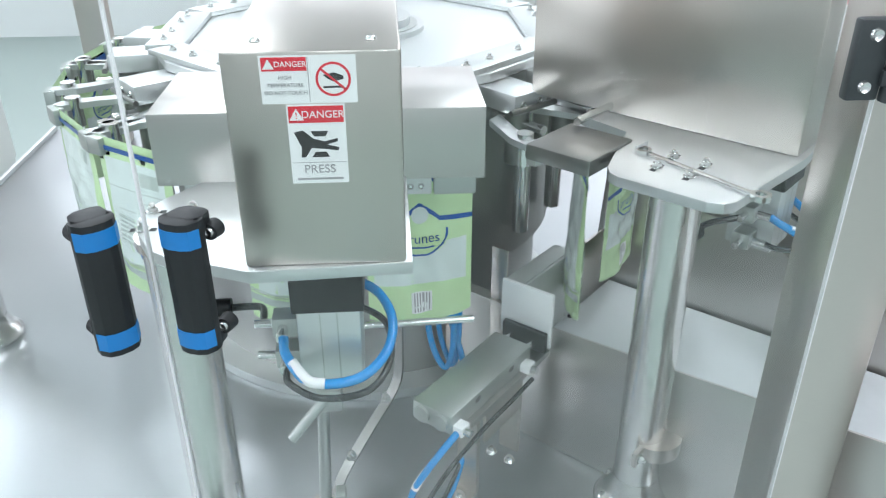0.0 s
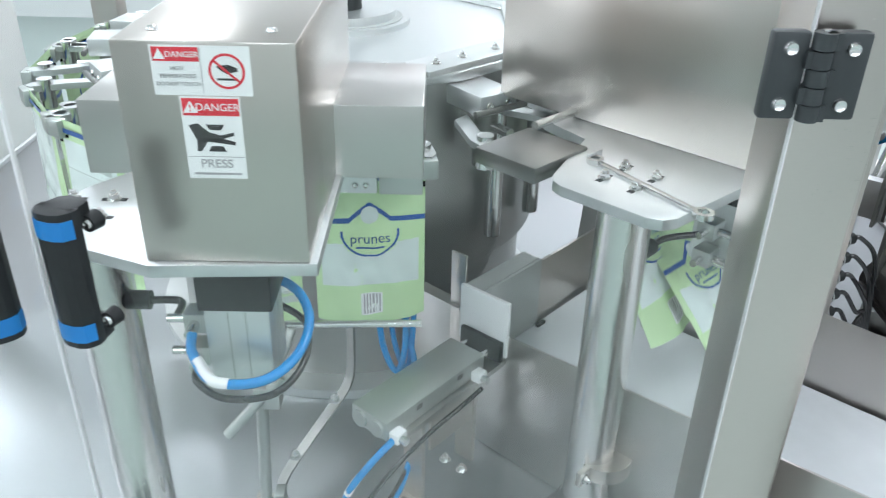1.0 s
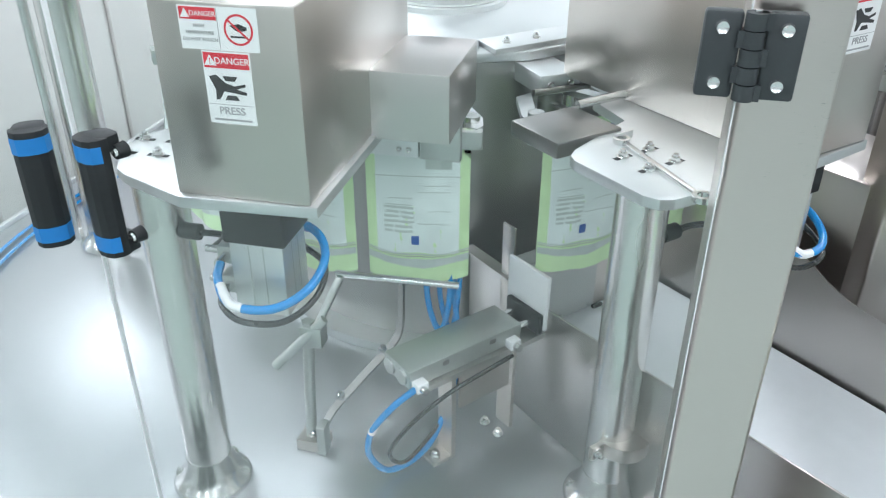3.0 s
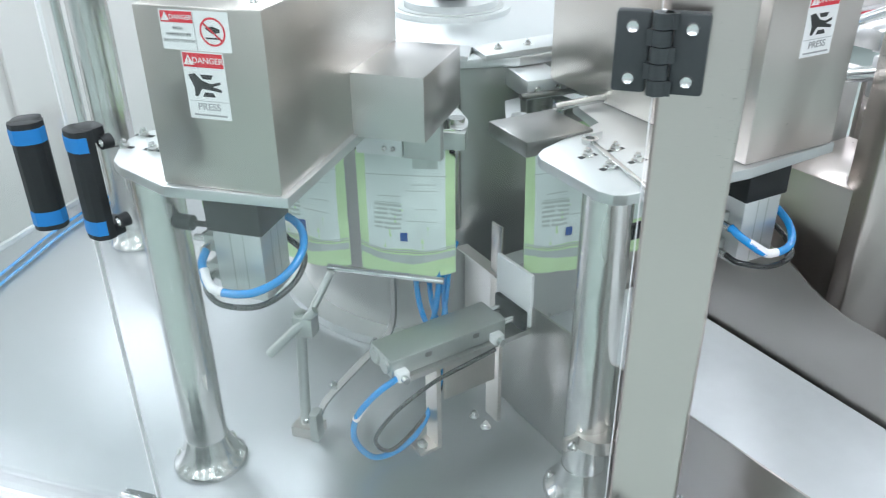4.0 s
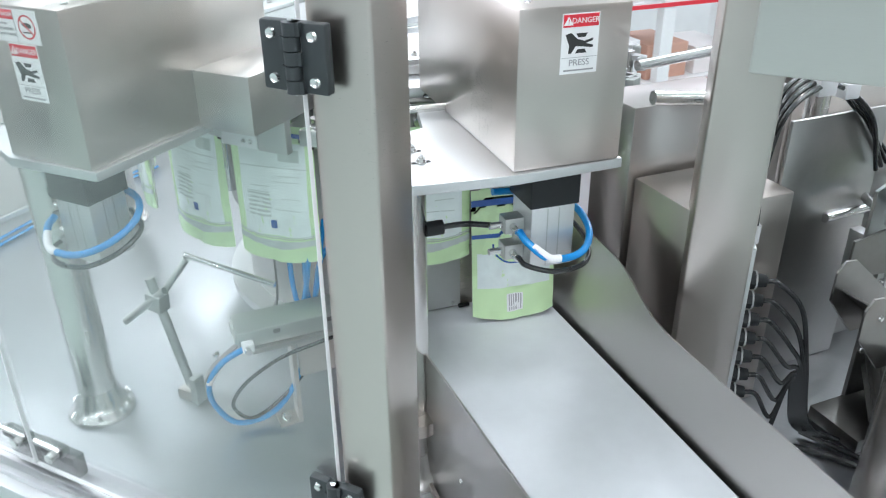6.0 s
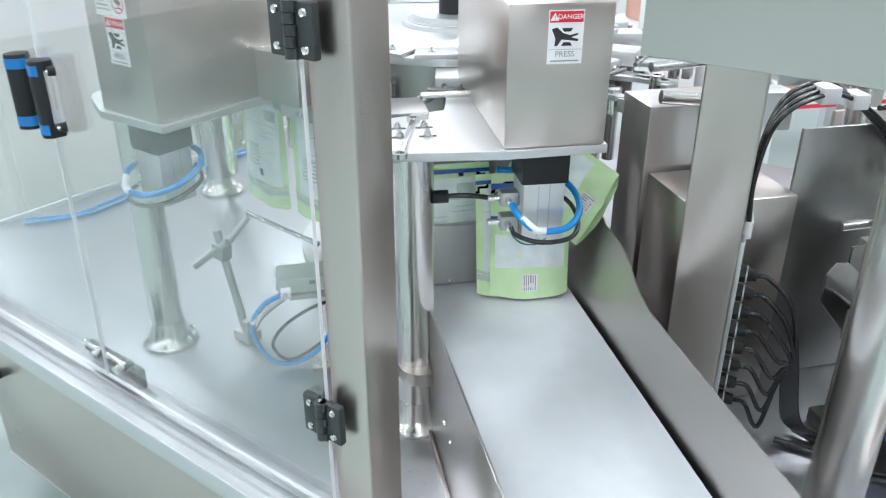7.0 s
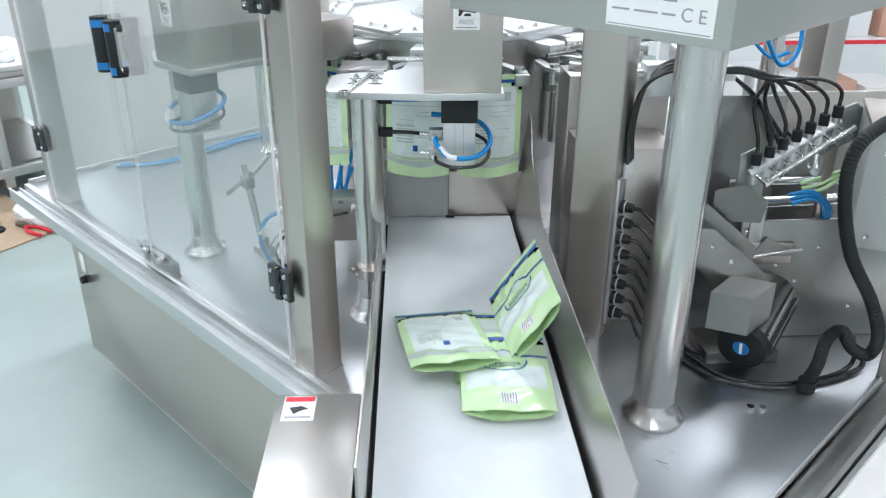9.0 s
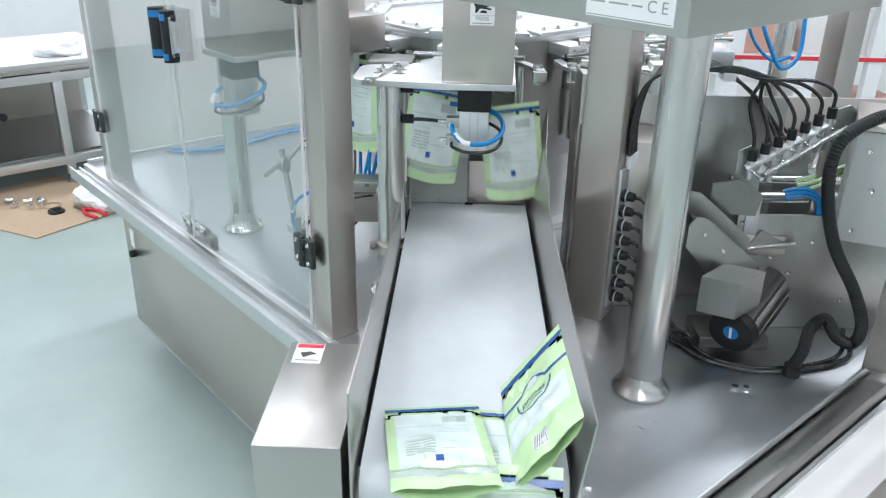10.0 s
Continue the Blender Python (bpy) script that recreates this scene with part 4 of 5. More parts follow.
def rear_column():
    """A tall tube with a thin rod beside it, joined by a block."""
    t = thing("rear_column", pose(-0.85, 1.46, 0), "tall polished steel tube with a thin rod beside it", "column")
    cy("tube", t, TUBEST, 0, 0, 0.70, 1.95, 0.044, n=40)
    lathe("column_foot", t, TUBEST, 0, 0, ((0.0, 0.671), (0.068, 0.671), (0.068, 0.679), (0.056, 0.690), (0.0475, 0.705), (0.0445, 0.722), (0.0, 0.722)))
    cy("rod", t, CHROME, -0.085, 0.0, 0.671, 1.95, 0.011, n=20)
    bx("clamp_block", t, ALU, -0.115, 0.058, -0.055, 0.055, 1.36, 1.42, 0.003)
    return t


rear_column()


# ---- cable glands on the second post ----
def glands():
    t = thing("cable_gland_row", pose(0.775, 1.192, 0, 0, 0, 15), "row of black cable glands with hanging black cables", "cable glands")
    bx("gland_plate", t, ALU, 0.0483, 0.056, 0.012, 0.055, 0.71, 1.06, 0.001)
    for k in range(8):
        z = 0.735 + 0.037 * k
        g = cy("gland", t, BLACK, 0, 0, 0, 0.012, 0.015, n=6, m=pose(0.056, 0.033, z, 0, 90))
        cy("gland_nut", g, BLACK, 0, 0, 0.012, 0.028, 0.012, 0.010, n=18, m=pose(0.056, 0.033, z, 0, 90))
        cy("gland_rim", g, GREYP, 0, 0, 0.010, 0.0125, 0.0155, n=18, m=pose(0.056, 0.033, z, 0, 90))
        hs("cable", t, HOSEK, [(0.083, 0.033, z), (0.105, 0.034, z - 0.004), (0.135 + 0.002 * k, 0.036, z - 0.05), (0.155 + 0.003 * k, 0.04, 0.80 - 0.004 * k + (z - 0.735) * 0.25), (0.175 + 0.004 * k, 0.045, 0.71), (0.22 + 0.006 * k, 0.05, 0.678)], 0.0042, steps=6)
    t = thing("arched_hose_bundle", pose(0.784, 1.192, 0, 0, 0, 45), "bundle of black hoses arching over from white fittings", "hose")
    for k in range(4):
        dy = 0.012 * k
        e = cy("white_fitting", t, WHITE, 0.066 + dy * 0.5, 0.02 + dy, 1.055, 1.085, 0.008, n=14)
        hs("black_hose", t, HOSEK, [(0.066 + dy * 0.5, 0.02 + dy, 1.08), (0.062 + dy * 0.5, 0.02 + dy, 1.16), (0.085 + dy * 0.4, 0.03 + dy, 1.245), (0.15, 0.06 + dy, 1.275 + 0.3 * dy), (0.25, 0.10 + dy, 1.27 + 0.3 * dy), (0.36, 0.12 + dy, 1.20), (0.41 + 2 * dy, 0.13 + dy, 1.09)], 0.0042, steps=7)
    bx("white_clip", t, WHITE, 0.19, 0.225, 0.075, 0.125, 1.263, 1.292, 0.003)
    bx("white_clip", t, WHITE, 0.265, 0.295, 0.095, 0.14, 1.245, 1.272, 0.003)
    return t


glands()


# ---- pouch magazine and vacuum pump behind the column ----
def magazine():
    t = thing("pouch_magazine", pose(1.12, 1.30, 0, 0, 0, 49), "steel pouch magazine with drive motor, rails and plates", "pouch magazine")
    # local: x to the right across the view, y away
    h = pr("chute_box", t, MIDST, [(-0.028, -0.045), (0.048, 0.02), (-0.025, 0.065), (-0.100, -0.008)], 0.80, 0.884)
    slope = [(-0.1225, 0.975), (-0.108, 0.994), (-0.085, 0.992), (0.042, 0.885), (0.040, 0.850), (-0.06, 0.850), (-0.1225, 0.924)]
    for y0, dz in ((0.060, 0.0), (0.125, 0.035)):
        pr("trough_side", t, MIDST, [(x, z + dz) for x, z in slope], 0.0, 0.004, m=pose(0, y0, 0, 90, 0, 0))
    bx("trough_floor", t, DARKST, -0.001, 0.165, 0.061, 0.124, -0.002, 0.002, m=pose(-0.100, 0, 0.975, 0, 40, 0))
    pr("bracket_plate", t, DARKST, [(-0.03, 0.0), (0.075, 0.0), (0.085, 0.05), (0.03, 0.085), (-0.03, 0.07)], 0, 0.005, m=pose(-0.02, 0.16, 0.965, 90, 0, -8))
    bx("rail_strap", t, ALU, 0.035, 0.065, 0.150, 0.154, 0.90, 1.005, 0.001)
    pr("corner_gusset", t, MIDST, [(0.045, 0.0), (0.155, 0.0), (0.150, 0.008), (0.075, 0.045)], 0, 0.006, m=pose(0, 0.150, 0.885, 90, 0, 0))
    rd("gusset_rod", t, CHROME, (0.045, 0.140, 0.886), (0.155, 0.140, 0.902), 0.004)
    screw(t, -0.04, 0.0555, 0.918, 0.006)
    screw(t, -0.085, 0.0555, 0.955, 0.006)
    bx("side_plate", t, MIDST, 0.02, 0.44, 0.155, 0.163, 0.672, 0.965, 0.001)
    bx("side_plate", t, MIDST, -0.10, 0.44, 0.36, 0.368, 0.672, 1.02, 0.001)
    bx("gusset_plate", t, STEEL, 0.03, 0.14, 0.148, 0.154, 0.865, 0.915, 0.001)
    for x, z in ((0.03, 0.945), (0.03, 0.80), (0.09, 0.81), (0.11, 0.86), (0.16, 0.82), (0.16, 0.78), (0.20, 0.90), (0.30, 0.93), (0.30, 0.75)):
        o = screw(t, x, 0.1545, z, 0.0055)
    rd("rail", t, CHROME, (0.035, 0.21, 0.985), (0.42, 0.26, 0.975), 0.013)
    rd("rail", t, CHROME, (0.04, 0.305, 1.00), (0.42, 0.33, 0.99), 0.010)
    bx("rail_block", t, ALU, 0.03, 0.055, 0.17, 0.24, 0.93, 1.01, 0.002)
    # drive motor with its fan cover
    mm = pose(-0.012, 0.0, 0.742) @ look((0, 0, 0), (0.75, 0.9, 0.25)).to_3x3().to_4x4()
    m = cy("motor", t, DARKST, 0, 0, -0.21, -0.02, 0.052, n=40, m=mm, label="dark finned drive motor")
    cy("fan_cover", m, BLACK, 0, 0, -0.02, 0.0, 0.056, 0.050, n=40, m=mm)
    cy("badge", m, BLUE, 0, 0, 0.0, 0.001, 0.017, n=28, m=mm)
    bx("badge_bar", m, WHITE, -0.003, 0.003, -0.014, 0.014, 0.001, 0.0016, m=mm)
    for k in range(14):
        a = radians(360 * k / 14)
        bx("fin", m, DARKST, -0.002, 0.002, 0.051, 0.059, -0.20, -0.025, m=mm @ pose(0, 0, 0, 0, 0, 360 * k / 14))
    bx("motor_mount", t, DARKST, -0.06, 0.10, 0.05, 0.16, 0.672, 0.70, 0.002)
    # nozzle bar
    rd("nozzle_bar", t, CHROME, (0.050, 0.13, 1.070), (0.208, 0.13, 1.180), 0.006)
    rd("nozzle_bar", t, ALU, (0.020, 0.165, 1.070), (0.200, 0.175, 1.180), 0.009)
    pr("end_bracket", t, CAST, [(-0.03, -0.05), (0.05, -0.03), (0.06, 0.03), (0.03, 0.05), (-0.02, 0.04)], 0, 0.006, m=pose(0.205, 0.18, 1.165, 90, 0, 20))
    pr("end_bracket", t, CAST, [(-0.03, -0.16), (0.03, -0.16), (0.03, 0.02), (0.0, 0.035), (-0.03, 0.02)], 0, 0.006, m=pose(0.035, 0.19, 1.085, 90, 0, 0))
    bx("bar_leg", t, STEEL, 0.185, 0.205, 0.168, 0.182, 0.965, 1.175, 0.002)
    for k in range(7):
        f = k / 6
        x, y, z = 0.030 + 0.16 * f, 0.166 + 0.008 * f, 1.078 + 0.098 * f
        n = cy("nozzle", t, WHITE if k % 2 else ALU, x, y, z - 0.03, z + 0.014, 0.009, n=14)
        cy("nozzle_nut", n, BLACK, x, y, z + 0.012, z + 0.036, 0.0105, n=12)
        rd("nozzle_tip", n, CHROME, (x, y, z - 0.008), (x + 0.012, y - 0.045, z - 0.016), 0.005)
        hs("nozzle_hose", t, HOSEK, [(x, y, z + 0.03), (x - 0.004, y, z + 0.07), (x - 0.03 - 0.03 * f, y - 0.01, z + 0.145 - 0.05 * f), (0.0 + 0.01 * f, 0.12, 1.282 + 0.006 * k % 0.012), (-0.06, 0.10, 1.300 + 0.004 * (k % 3)), (-0.13, 0.09, 1.305)], 0.0042, steps=7)
    for k in range(3):
        hs("green_hose", t, GREENP, [(0.15, 0.17 + 0.01 * k, 1.020 + 0.008 * k), (0.185, 0.16 + 0.01 * k, 1.034 + 0.009 * k), (0.22, 0.17, 1.052 + 0.009 * k), (0.27, 0.20, 1.06 + 0.008 * k)], 0.0045, steps=5)
        hs("blue_hose", t, HOSEB, [(0.125, 0.165 + 0.01 * k, 1.000 + 0.006 * k), (0.165, 0.16, 1.012 + 0.008 * k), (0.195 + 0.006 * k, 0.16, 0.995), (0.205 + 0.006 * k, 0.166, 0.955)], 0.0045, steps=5)
    rd("cross_shaft", t, CHROME, (0.0, 0.32, 1.09), (0.12, 0.355, 1.10), 0.009)
    return t


magazine()


def back_plates():
    t = thing("bag_opening_unit", pose(0.90, 1.52, 0, 0, 0, 49), "dark steel bag opening unit with a blue hose", "opening unit")
    bx("side_plate", t, MIDST, -0.10, 0.13, 0.0, 0.008, 0.671, 1.20, 0.002)
    bx("box_cover", t, STEEL, -0.34, -0.13, -0.06, 0.10, 0.671, 1.10, 0.003)
    bx("box_cover", t, STEELH, -0.34, -0.10, 0.12, 0.24, 0.671, 1.22, 0.003)
    cy("tall_tube", t, TUBEST, 0.17, 0.20, 0.671, 1.40, 0.024, n=30)
    cy("tube_head", t, ALU, 0.17, 0.20, 1.40, 1.425, 0.05, n=30)
    rd("link_arm", t, CHROME, (-0.36, 0.05, 1.26), (-0.14, 0.02, 1.24), 0.012)
    rd("link_arm", t, CHROME, (-0.36, 0.10, 1.30), (0.02, 0.14, 1.31), 0.009)
    bx("link_block", t, ALU, -0.20, -0.13, 0.0, 0.05, 1.20, 1.27, 0.003)
    bx("link_block", t, ALU, -0.10, 0.02, 0.10, 0.16, 1.25, 1.285, 0.003)
    hs("blue_hose", t, HOSEB, [(0.02, 0.0, 1.40), (0.05, -0.01, 1.33), (0.09, -0.01, 1.27), (0.13, 0.0, 1.30), (0.135, 0.02, 1.40)], 0.005)
    hs("blue_hose", t, HOSEB, [(0.0, 0.02, 1.42), (0.02, 0.02, 1.34), (0.07, 0.01, 1.285), (0.12, 0.02, 1.29)], 0.004)
    return t


back_plates()

fd = thing("feeder_body", pose(1.02, 1.72, 0, 0, 0, 49), "dark steel feeder body with bolted plates and shafts", "feeder")
bx("main_plate", fd, MIDST, -0.10, 0.52, 0.0, 0.012, 0.671, 1.08, 0.002)
bx("main_plate", fd, STEEL, -0.06, 0.50, 0.22, 0.232, 0.671, 1.14, 0.002)
bx("cross_tie", fd, DARKST, 0.0, 0.06, 0.012, 0.22, 0.90, 0.96, 0.002)
bx("cross_tie", fd, DARKST, 0.36, 0.42, 0.012, 0.22, 1.0, 1.06, 0.002)
for k, (x, z) in enumerate(((0.0, 1.02), (0.12, 0.96), (0.24, 1.03), (0.34, 0.92), (0.44, 1.0), (0.06, 0.82), (0.2, 0.84))):
    screw(fd, x, -0.0005, z, 0.007)
for k in range(4):
    rd("shaft", fd, CHROME, (-0.14 + 0.1 * k, -0.10, 1.02 + 0.02 * k), (0.02 + 0.12 * k, 0.24, 1.04 + 0.015 * k), 0.009)
for k in range(3):
    hs("green_hose", fd, GREENP, [(0.10 + 0.03 * k, -0.06, 1.05), (0.16 + 0.03 * k, -0.05, 1.01 + 0.01 * k), (0.24, -0.02, 1.02), (0.30, 0.02, 1.06 + 0.01 * k)], 0.006)
    hs("blue_hose", fd, HOSEB, [(0.20 + 0.02 * k, -0.06, 1.0), (0.22 + 0.02 * k, -0.07, 0.96), (0.25 + 0.02 * k, -0.04, 0.93), (0.27, 0.0, 0.90)], 0.006)

vp = thing("pump_cabinet", pose(1.240, 1.397, 0, 0, 0, 24), "grey painted cabinet with a thick black corrugated hose", "cabinet")
bx("housing", vp, GREYP, 0.0, 0.42, 0.03, 0.25, 0.972, 1.210, 0.006)
bx("stand_plate", vp, DARKST, 0.12, 0.42, 0.06, 0.068, 0.671, 0.972)
bx("lid", vp, STEEL, -0.003, 0.423, 0.027, 0.253, 1.210, 1.222, 0.003)
for x, z in ((0.03, 1.00), (0.03, 1.17), (0.05, 1.09)):
    screw(vp, x, 0.0295, z, 0.006)


def corrugated(parent, pts, r, pitch=0.008):
    """A ribbed hose."""
    path = smooth_path(pts, 24)
    bm = bmesh.new()
    n, up, rings = 14, None, []
    for i, q in enumerate(path):
        d = (path[min(i + 1, len(path) - 1)] - path[max(i - 1, 0)]).normalized()
        up = d.orthogonal().normalized() if up is None else (up - d * up.dot(d)).normalized()
        side = d.cross(up)
        rr = r * (1.0 if i % 2 else 0.88)
        rings.append([bm.verts.new(q + rr * (up * math.cos(6.2832 * k / n) + side * math.sin(6.2832 * k / n))) for k in range(n)])
    for a, b in zip(rings, rings[1:]):
        for k in range(n):
            bm.faces.new((a[k], a[(k + 1) % n], b[(k + 1) % n], b[k]))
    bm.faces.new(rings[0][::-1])
    bm.faces.new(rings[-1])
    return part("corrugated_hose", bm, BLACK, parent, "", 40)


ch = thing("corrugated_hose_run", pose(0, 0, 0), "thick black corrugated hose hanging to the table", "hose")
corrugated(ch, [(1.300, 1.485, 1.240), (1.262, 1.425, 1.243), (1.232, 1.345, 1.200), (1.230, 1.338, 1.111), (1.255, 1.365, 0.99), (1.300, 1.415, 0.88), (1.322, 1.440, 0.80), (1.315, 1.435, 0.755), (1.290, 1.408, 0.77), (1.268, 1.384, 0.812), (1.250, 1.366, 0.79), (1.246, 1.360, 0.73), (1.236, 1.350, 0.692)], 0.0135)

for q in ((1.306, 1.490, 1.226), (1.237, 1.351, 0.676)):
    cy("hose_cuff", ch, BLACK, q[0], q[1], q[2] - 0.005, q[2] + 0.02, 0.018, n=20)

fc = thing("floor_cable", pose(0, 0, 0), "black cables looped on the steel table top", "cable", "table cables")
hs("cable", fc, HOSEK, [(0.93, 1.25, 0.68), (1.0, 1.26, 0.676), (1.09, 1.25, 0.676), (1.19, 1.30, 0.676), (1.26, 1.41, 0.676), (1.29, 1.50, 0.68), (1.28, 1.53, 0.70)], 0.006)
hs("cable", fc, HOSEK, [(0.95, 1.30, 0.68), (1.02, 1.285, 0.676), (1.10, 1.268, 0.676), (1.185, 1.315, 0.676), (1.25, 1.42, 0.676), (1.27, 1.51, 0.68), (1.25, 1.55, 0.72)], 0.005)
for q in ((1.187, 1.206), (1.205, 1.222)):
    nt = thing("loose_nut", pose(q[0], q[1], 0.6705, 0, 0, 20), "small zinc nut lying on the table top", "nut", "loose nuts")
    cy("nut_body", nt, CHROME, 0, 0, 0, 0.007, 0.008, n=6)

# ---- more frame posts and the neighbouring machine ----
post(-0.04, 0.04, -0.04, 0.04, "tall square steel frame post at the rear of the machine", 2.3, pose(0.783, 2.304, 0, 0, 0, 70))
post(-0.04, 0.04, -0.04, 0.04, "tall square steel frame post at the rear of the machine", 2.3, pose(-0.90, 2.60, 0, 0, 0, 0))

nb = thing("side_unit", pose(0.028, 0, 0), "white panelled lower unit with a grey steel box beside the machine", "side unit")
bx("panel", nb, PINKG, 1.36, 1.80, 0.80, 2.60, 0.06, 0.60, 0.004)
bx("edge_strip", nb, ALU, 1.356, 1.366, 0.79, 2.60, 0.60, 0.612)
bx("steel_box", nb, STEEL, 1.50, 1.76, 1.02, 1.50, 0.60, 0.70, 0.004)
for x, y in ((1.42, 0.86), (1.74, 0.86), (1.42, 2.5), (1.74, 2.5)):
    cy("foot", nb, DARKST, x, y, 0, 0.062, 0.03, 0.025)


def table_frame():
    t = thing("workbench", pose(-2.92, 1.05, 0, 0, 0, 90), "aluminium framed workbench with clear side panels", "workbench")
    for x in (-0.9, 0.0, 0.42):
        for y in (0.0, 1.0):
            bx("leg", t, ALU, x, x + 0.05, y, y + 0.05, 0.06, 0.66, 0.003)
            cy("levelling_foot", t, DARKST, x + 0.025, y + 0.025, 0.0, 0.06, 0.03, 0.012)
    for z in (0.12, 0.60):
        bx("rail", t, ALU, -0.9, 0.47, -0.003, 0.047, z, z + 0.05, 0.003)
        bx("rail", t, ALU, -0.9, 0.47, 1.003, 1.053, z, z + 0.05, 0.003)
        bx("rail", t, ALU, 0.423, 0.473, 0.05, 1.0, z, z + 0.05, 0.003)
    bx("worktop", t, STEELH, -0.92, 0.49, -0.02, 1.07, 0.661, 0.685, 0.003)
    bx("raised_edge", t, ALU, -0.92, 0.49, -0.02, 0.02, 0.6855, 0.715, 0.003)
    bx("shelf", t, DARKST, -0.9, 0.42, 0.05, 1.0, 0.171, 0.181)
    bx("back_panel", t, STEEL, -0.85, 0.42, 0.96, 0.966, 0.182, 0.60)
    bx("divider", t, STEEL, -0.42, -0.415, 0.05, 0.95, 0.182, 0.60)
    p = bx("side_pane", t, GLASS, -0.85, 0.42, 0.018, 0.022, 0.171, 0.60)
    p.visible_shadow = False
    cy("knob", t, BLACK, 0, 0, 0, 0.012, 0.022, n=20, m=pose(-0.28, 0.016, 0.44, 90))
    pr("paper_sheet", t, WHITE, [(-0.86, 0.10), (0.35, 0.06), (0.40, 0.80), (-0.80, 0.86)], 0.6855, 0.688)
    lathe("black_ring", t, BLACK, -0.25, 0.42, ((0.09, 0.6885), (0.105, 0.6885), (0.105, 0.697), (0.09, 0.697)), n=30)
    bm = bmesh.new()
    bmesh.ops.create_icosphere(bm, subdivisions=3, radius=0.10)
    for v in bm.verts:
        k = 1 + 0.5 * noise.noise(v.co * 16)
        v.co = Vector((0.16 + v.co.x * k * 1.4, 0.30 + v.co.y * k, max(0.6885, 0.72 + v.co.z * k * 0.55)))
    part("plastic_wrap", bm, WHITE, t)
    return t


table_frame()

cb = thing("cardboard_sheet", pose(-2.62, 0.82, 0.002, 0, 0, 20), "flattened brown cardboard lying on the floor", "cardboard")
pr("sheet", cb, CARD, [(-0.45, -0.38), (0.34, -0.30), (0.40, 0.28), (-0.40, 0.36)], 0.0, 0.006)
pa = thing("plastic_bag", pose(-2.42, 1.10, 0.008, 0, 0, 30), "crumpled white plastic bag on cardboard", "plastic bag")
bm = bmesh.new()
bmesh.ops.create_icosphere(bm, subdivisions=3, radius=0.13)
for v in bm.verts:
    k = 1 + 0.5 * noise.noise(v.co * 14) + 0.3 * noise.noise(v.co * 30)
    v.co = Vector((v.co.x * k * 1.3, v.co.y * k * 0.9, max(0.0, v.co.z * k * 0.6 + 0.06)))
part("crumpled_film", bm, WHITE, pa)
pl = thing("pliers", pose(-2.42, 0.96, 0.012, 0, 0, 15), "red handled pliers on cardboard", "pliers")
hs("handle", pl, RED, [(0.0, 0, 0.008), (0.06, 0.03, 0.008), (0.16, 0.025, 0.008)], 0.009)
hs("handle", pl, RED, [(0.0, 0, 0.008), (0.06, -0.03, 0.008), (0.16, -0.03, 0.008)], 0.009)
bx("jaws", pl, DARKST, -0.07, 0.01, -0.012, 0.012, 0.0, 0.014, 0.003)
for q, r in (((-2.60, 0.85), 0.045), ((-2.49, 0.84), 0.03)):
    rg = thing("hose_ring", pose(q[0], q[1], 0.0125), "short ring of brass and hose lying on cardboard", "ring", "loose rings")
    hs("ring_body", rg, CARD if r > 0.04 else BLACK, [(r * math.cos(radians(40 * k)), r * math.sin(radians(40 * k)), 0.0) for k in range(10)], 0.006 if r > 0.04 else 0.014)
for k in range(7):
    q = (-2.78 + 0.05 * (k % 3) + 0.02 * k, 0.70 + 0.045 * (k // 2))
    ft = thing("pipe_fitting", pose(q[0], q[1], 0.0085, 0, 0, 50 * k), "small brass and steel pipe fitting on cardboard", "fitting", "loose fittings")
    cy("fitting_body", ft, CHROME, 0, 0, 0, 0.03, 0.014, n=14, m=pose(0, 0, 0.014, 90))
    cy("fitting_nut", ft, CHROME, 0, 0, 0.03, 0.042, 0.016, n=6, m=pose(0, 0, 0.016, 90))

# cabinet-shaped backdrop, added: its pale warm tone stands in for door reflections
oc = thing("haze_backdrop", pose(-1.85, 2.56, 0, 0, 0, 90), "pale warm cabinet-shaped backdrop for the door's reflected haze", "cabinet")
bx("body", oc, PINKG, -1.3, 1.3, 0.0, 0.7, 0.10, 1.55, 0.01)
for k in range(3):
    d = bx("cabinet_door", oc, PINKG, -1.27 + 0.86 * k, -0.45 + 0.86 * k, -0.022, -0.001, 0.16, 1.50, 0.006)
for x in (-1.2, 1.2):
    for y in (0.1, 0.6):
        cy("foot", oc, DARKST, x, y, 0, 0.102, 0.03)

# storage racks far behind
def rack(x, y, rz, w):
    t = thing("storage_rack", pose(x, y, 0, 0, 0, rz), "white storage rack with red shelf fronts and cartons", "storage rack", "storage racks")
    for px_ in (0, w / 2, w):
        for py_ in (0, 0.5):
            bx("upright", t, WHITE, px_ - 0.04, px_ + 0.04, py_ - 0.03, py_ + 0.03, 0, 2.2)
    for z in (0.35, 0.80, 1.25, 1.70):
        sh = bx("shelf", t, WHITE, -0.04, w + 0.04, 0.0, 0.5, z - 0.03, z)
        bx("shelf_front", sh, RED, -0.045, w + 0.045, -0.036, -0.031, z - 0.022, z)
        for k in range(int(w / 0.34)):
            h = 0.16 + 0.12 * ((k * 7 + int(z * 10)) % 4) / 3
            bx("carton", t, (PINKG, WHITE, CREAM)[(k + int(z * 10)) % 3], 0.06 + 0.34 * k, 0.34 + 0.34 * k, 0.05, 0.42, z + 0.002, z + h, 0.003)
    return t


rack(-0.55, 4.05, 49, 1.6)
rack(0.9, 5.6, 49, 1.4)


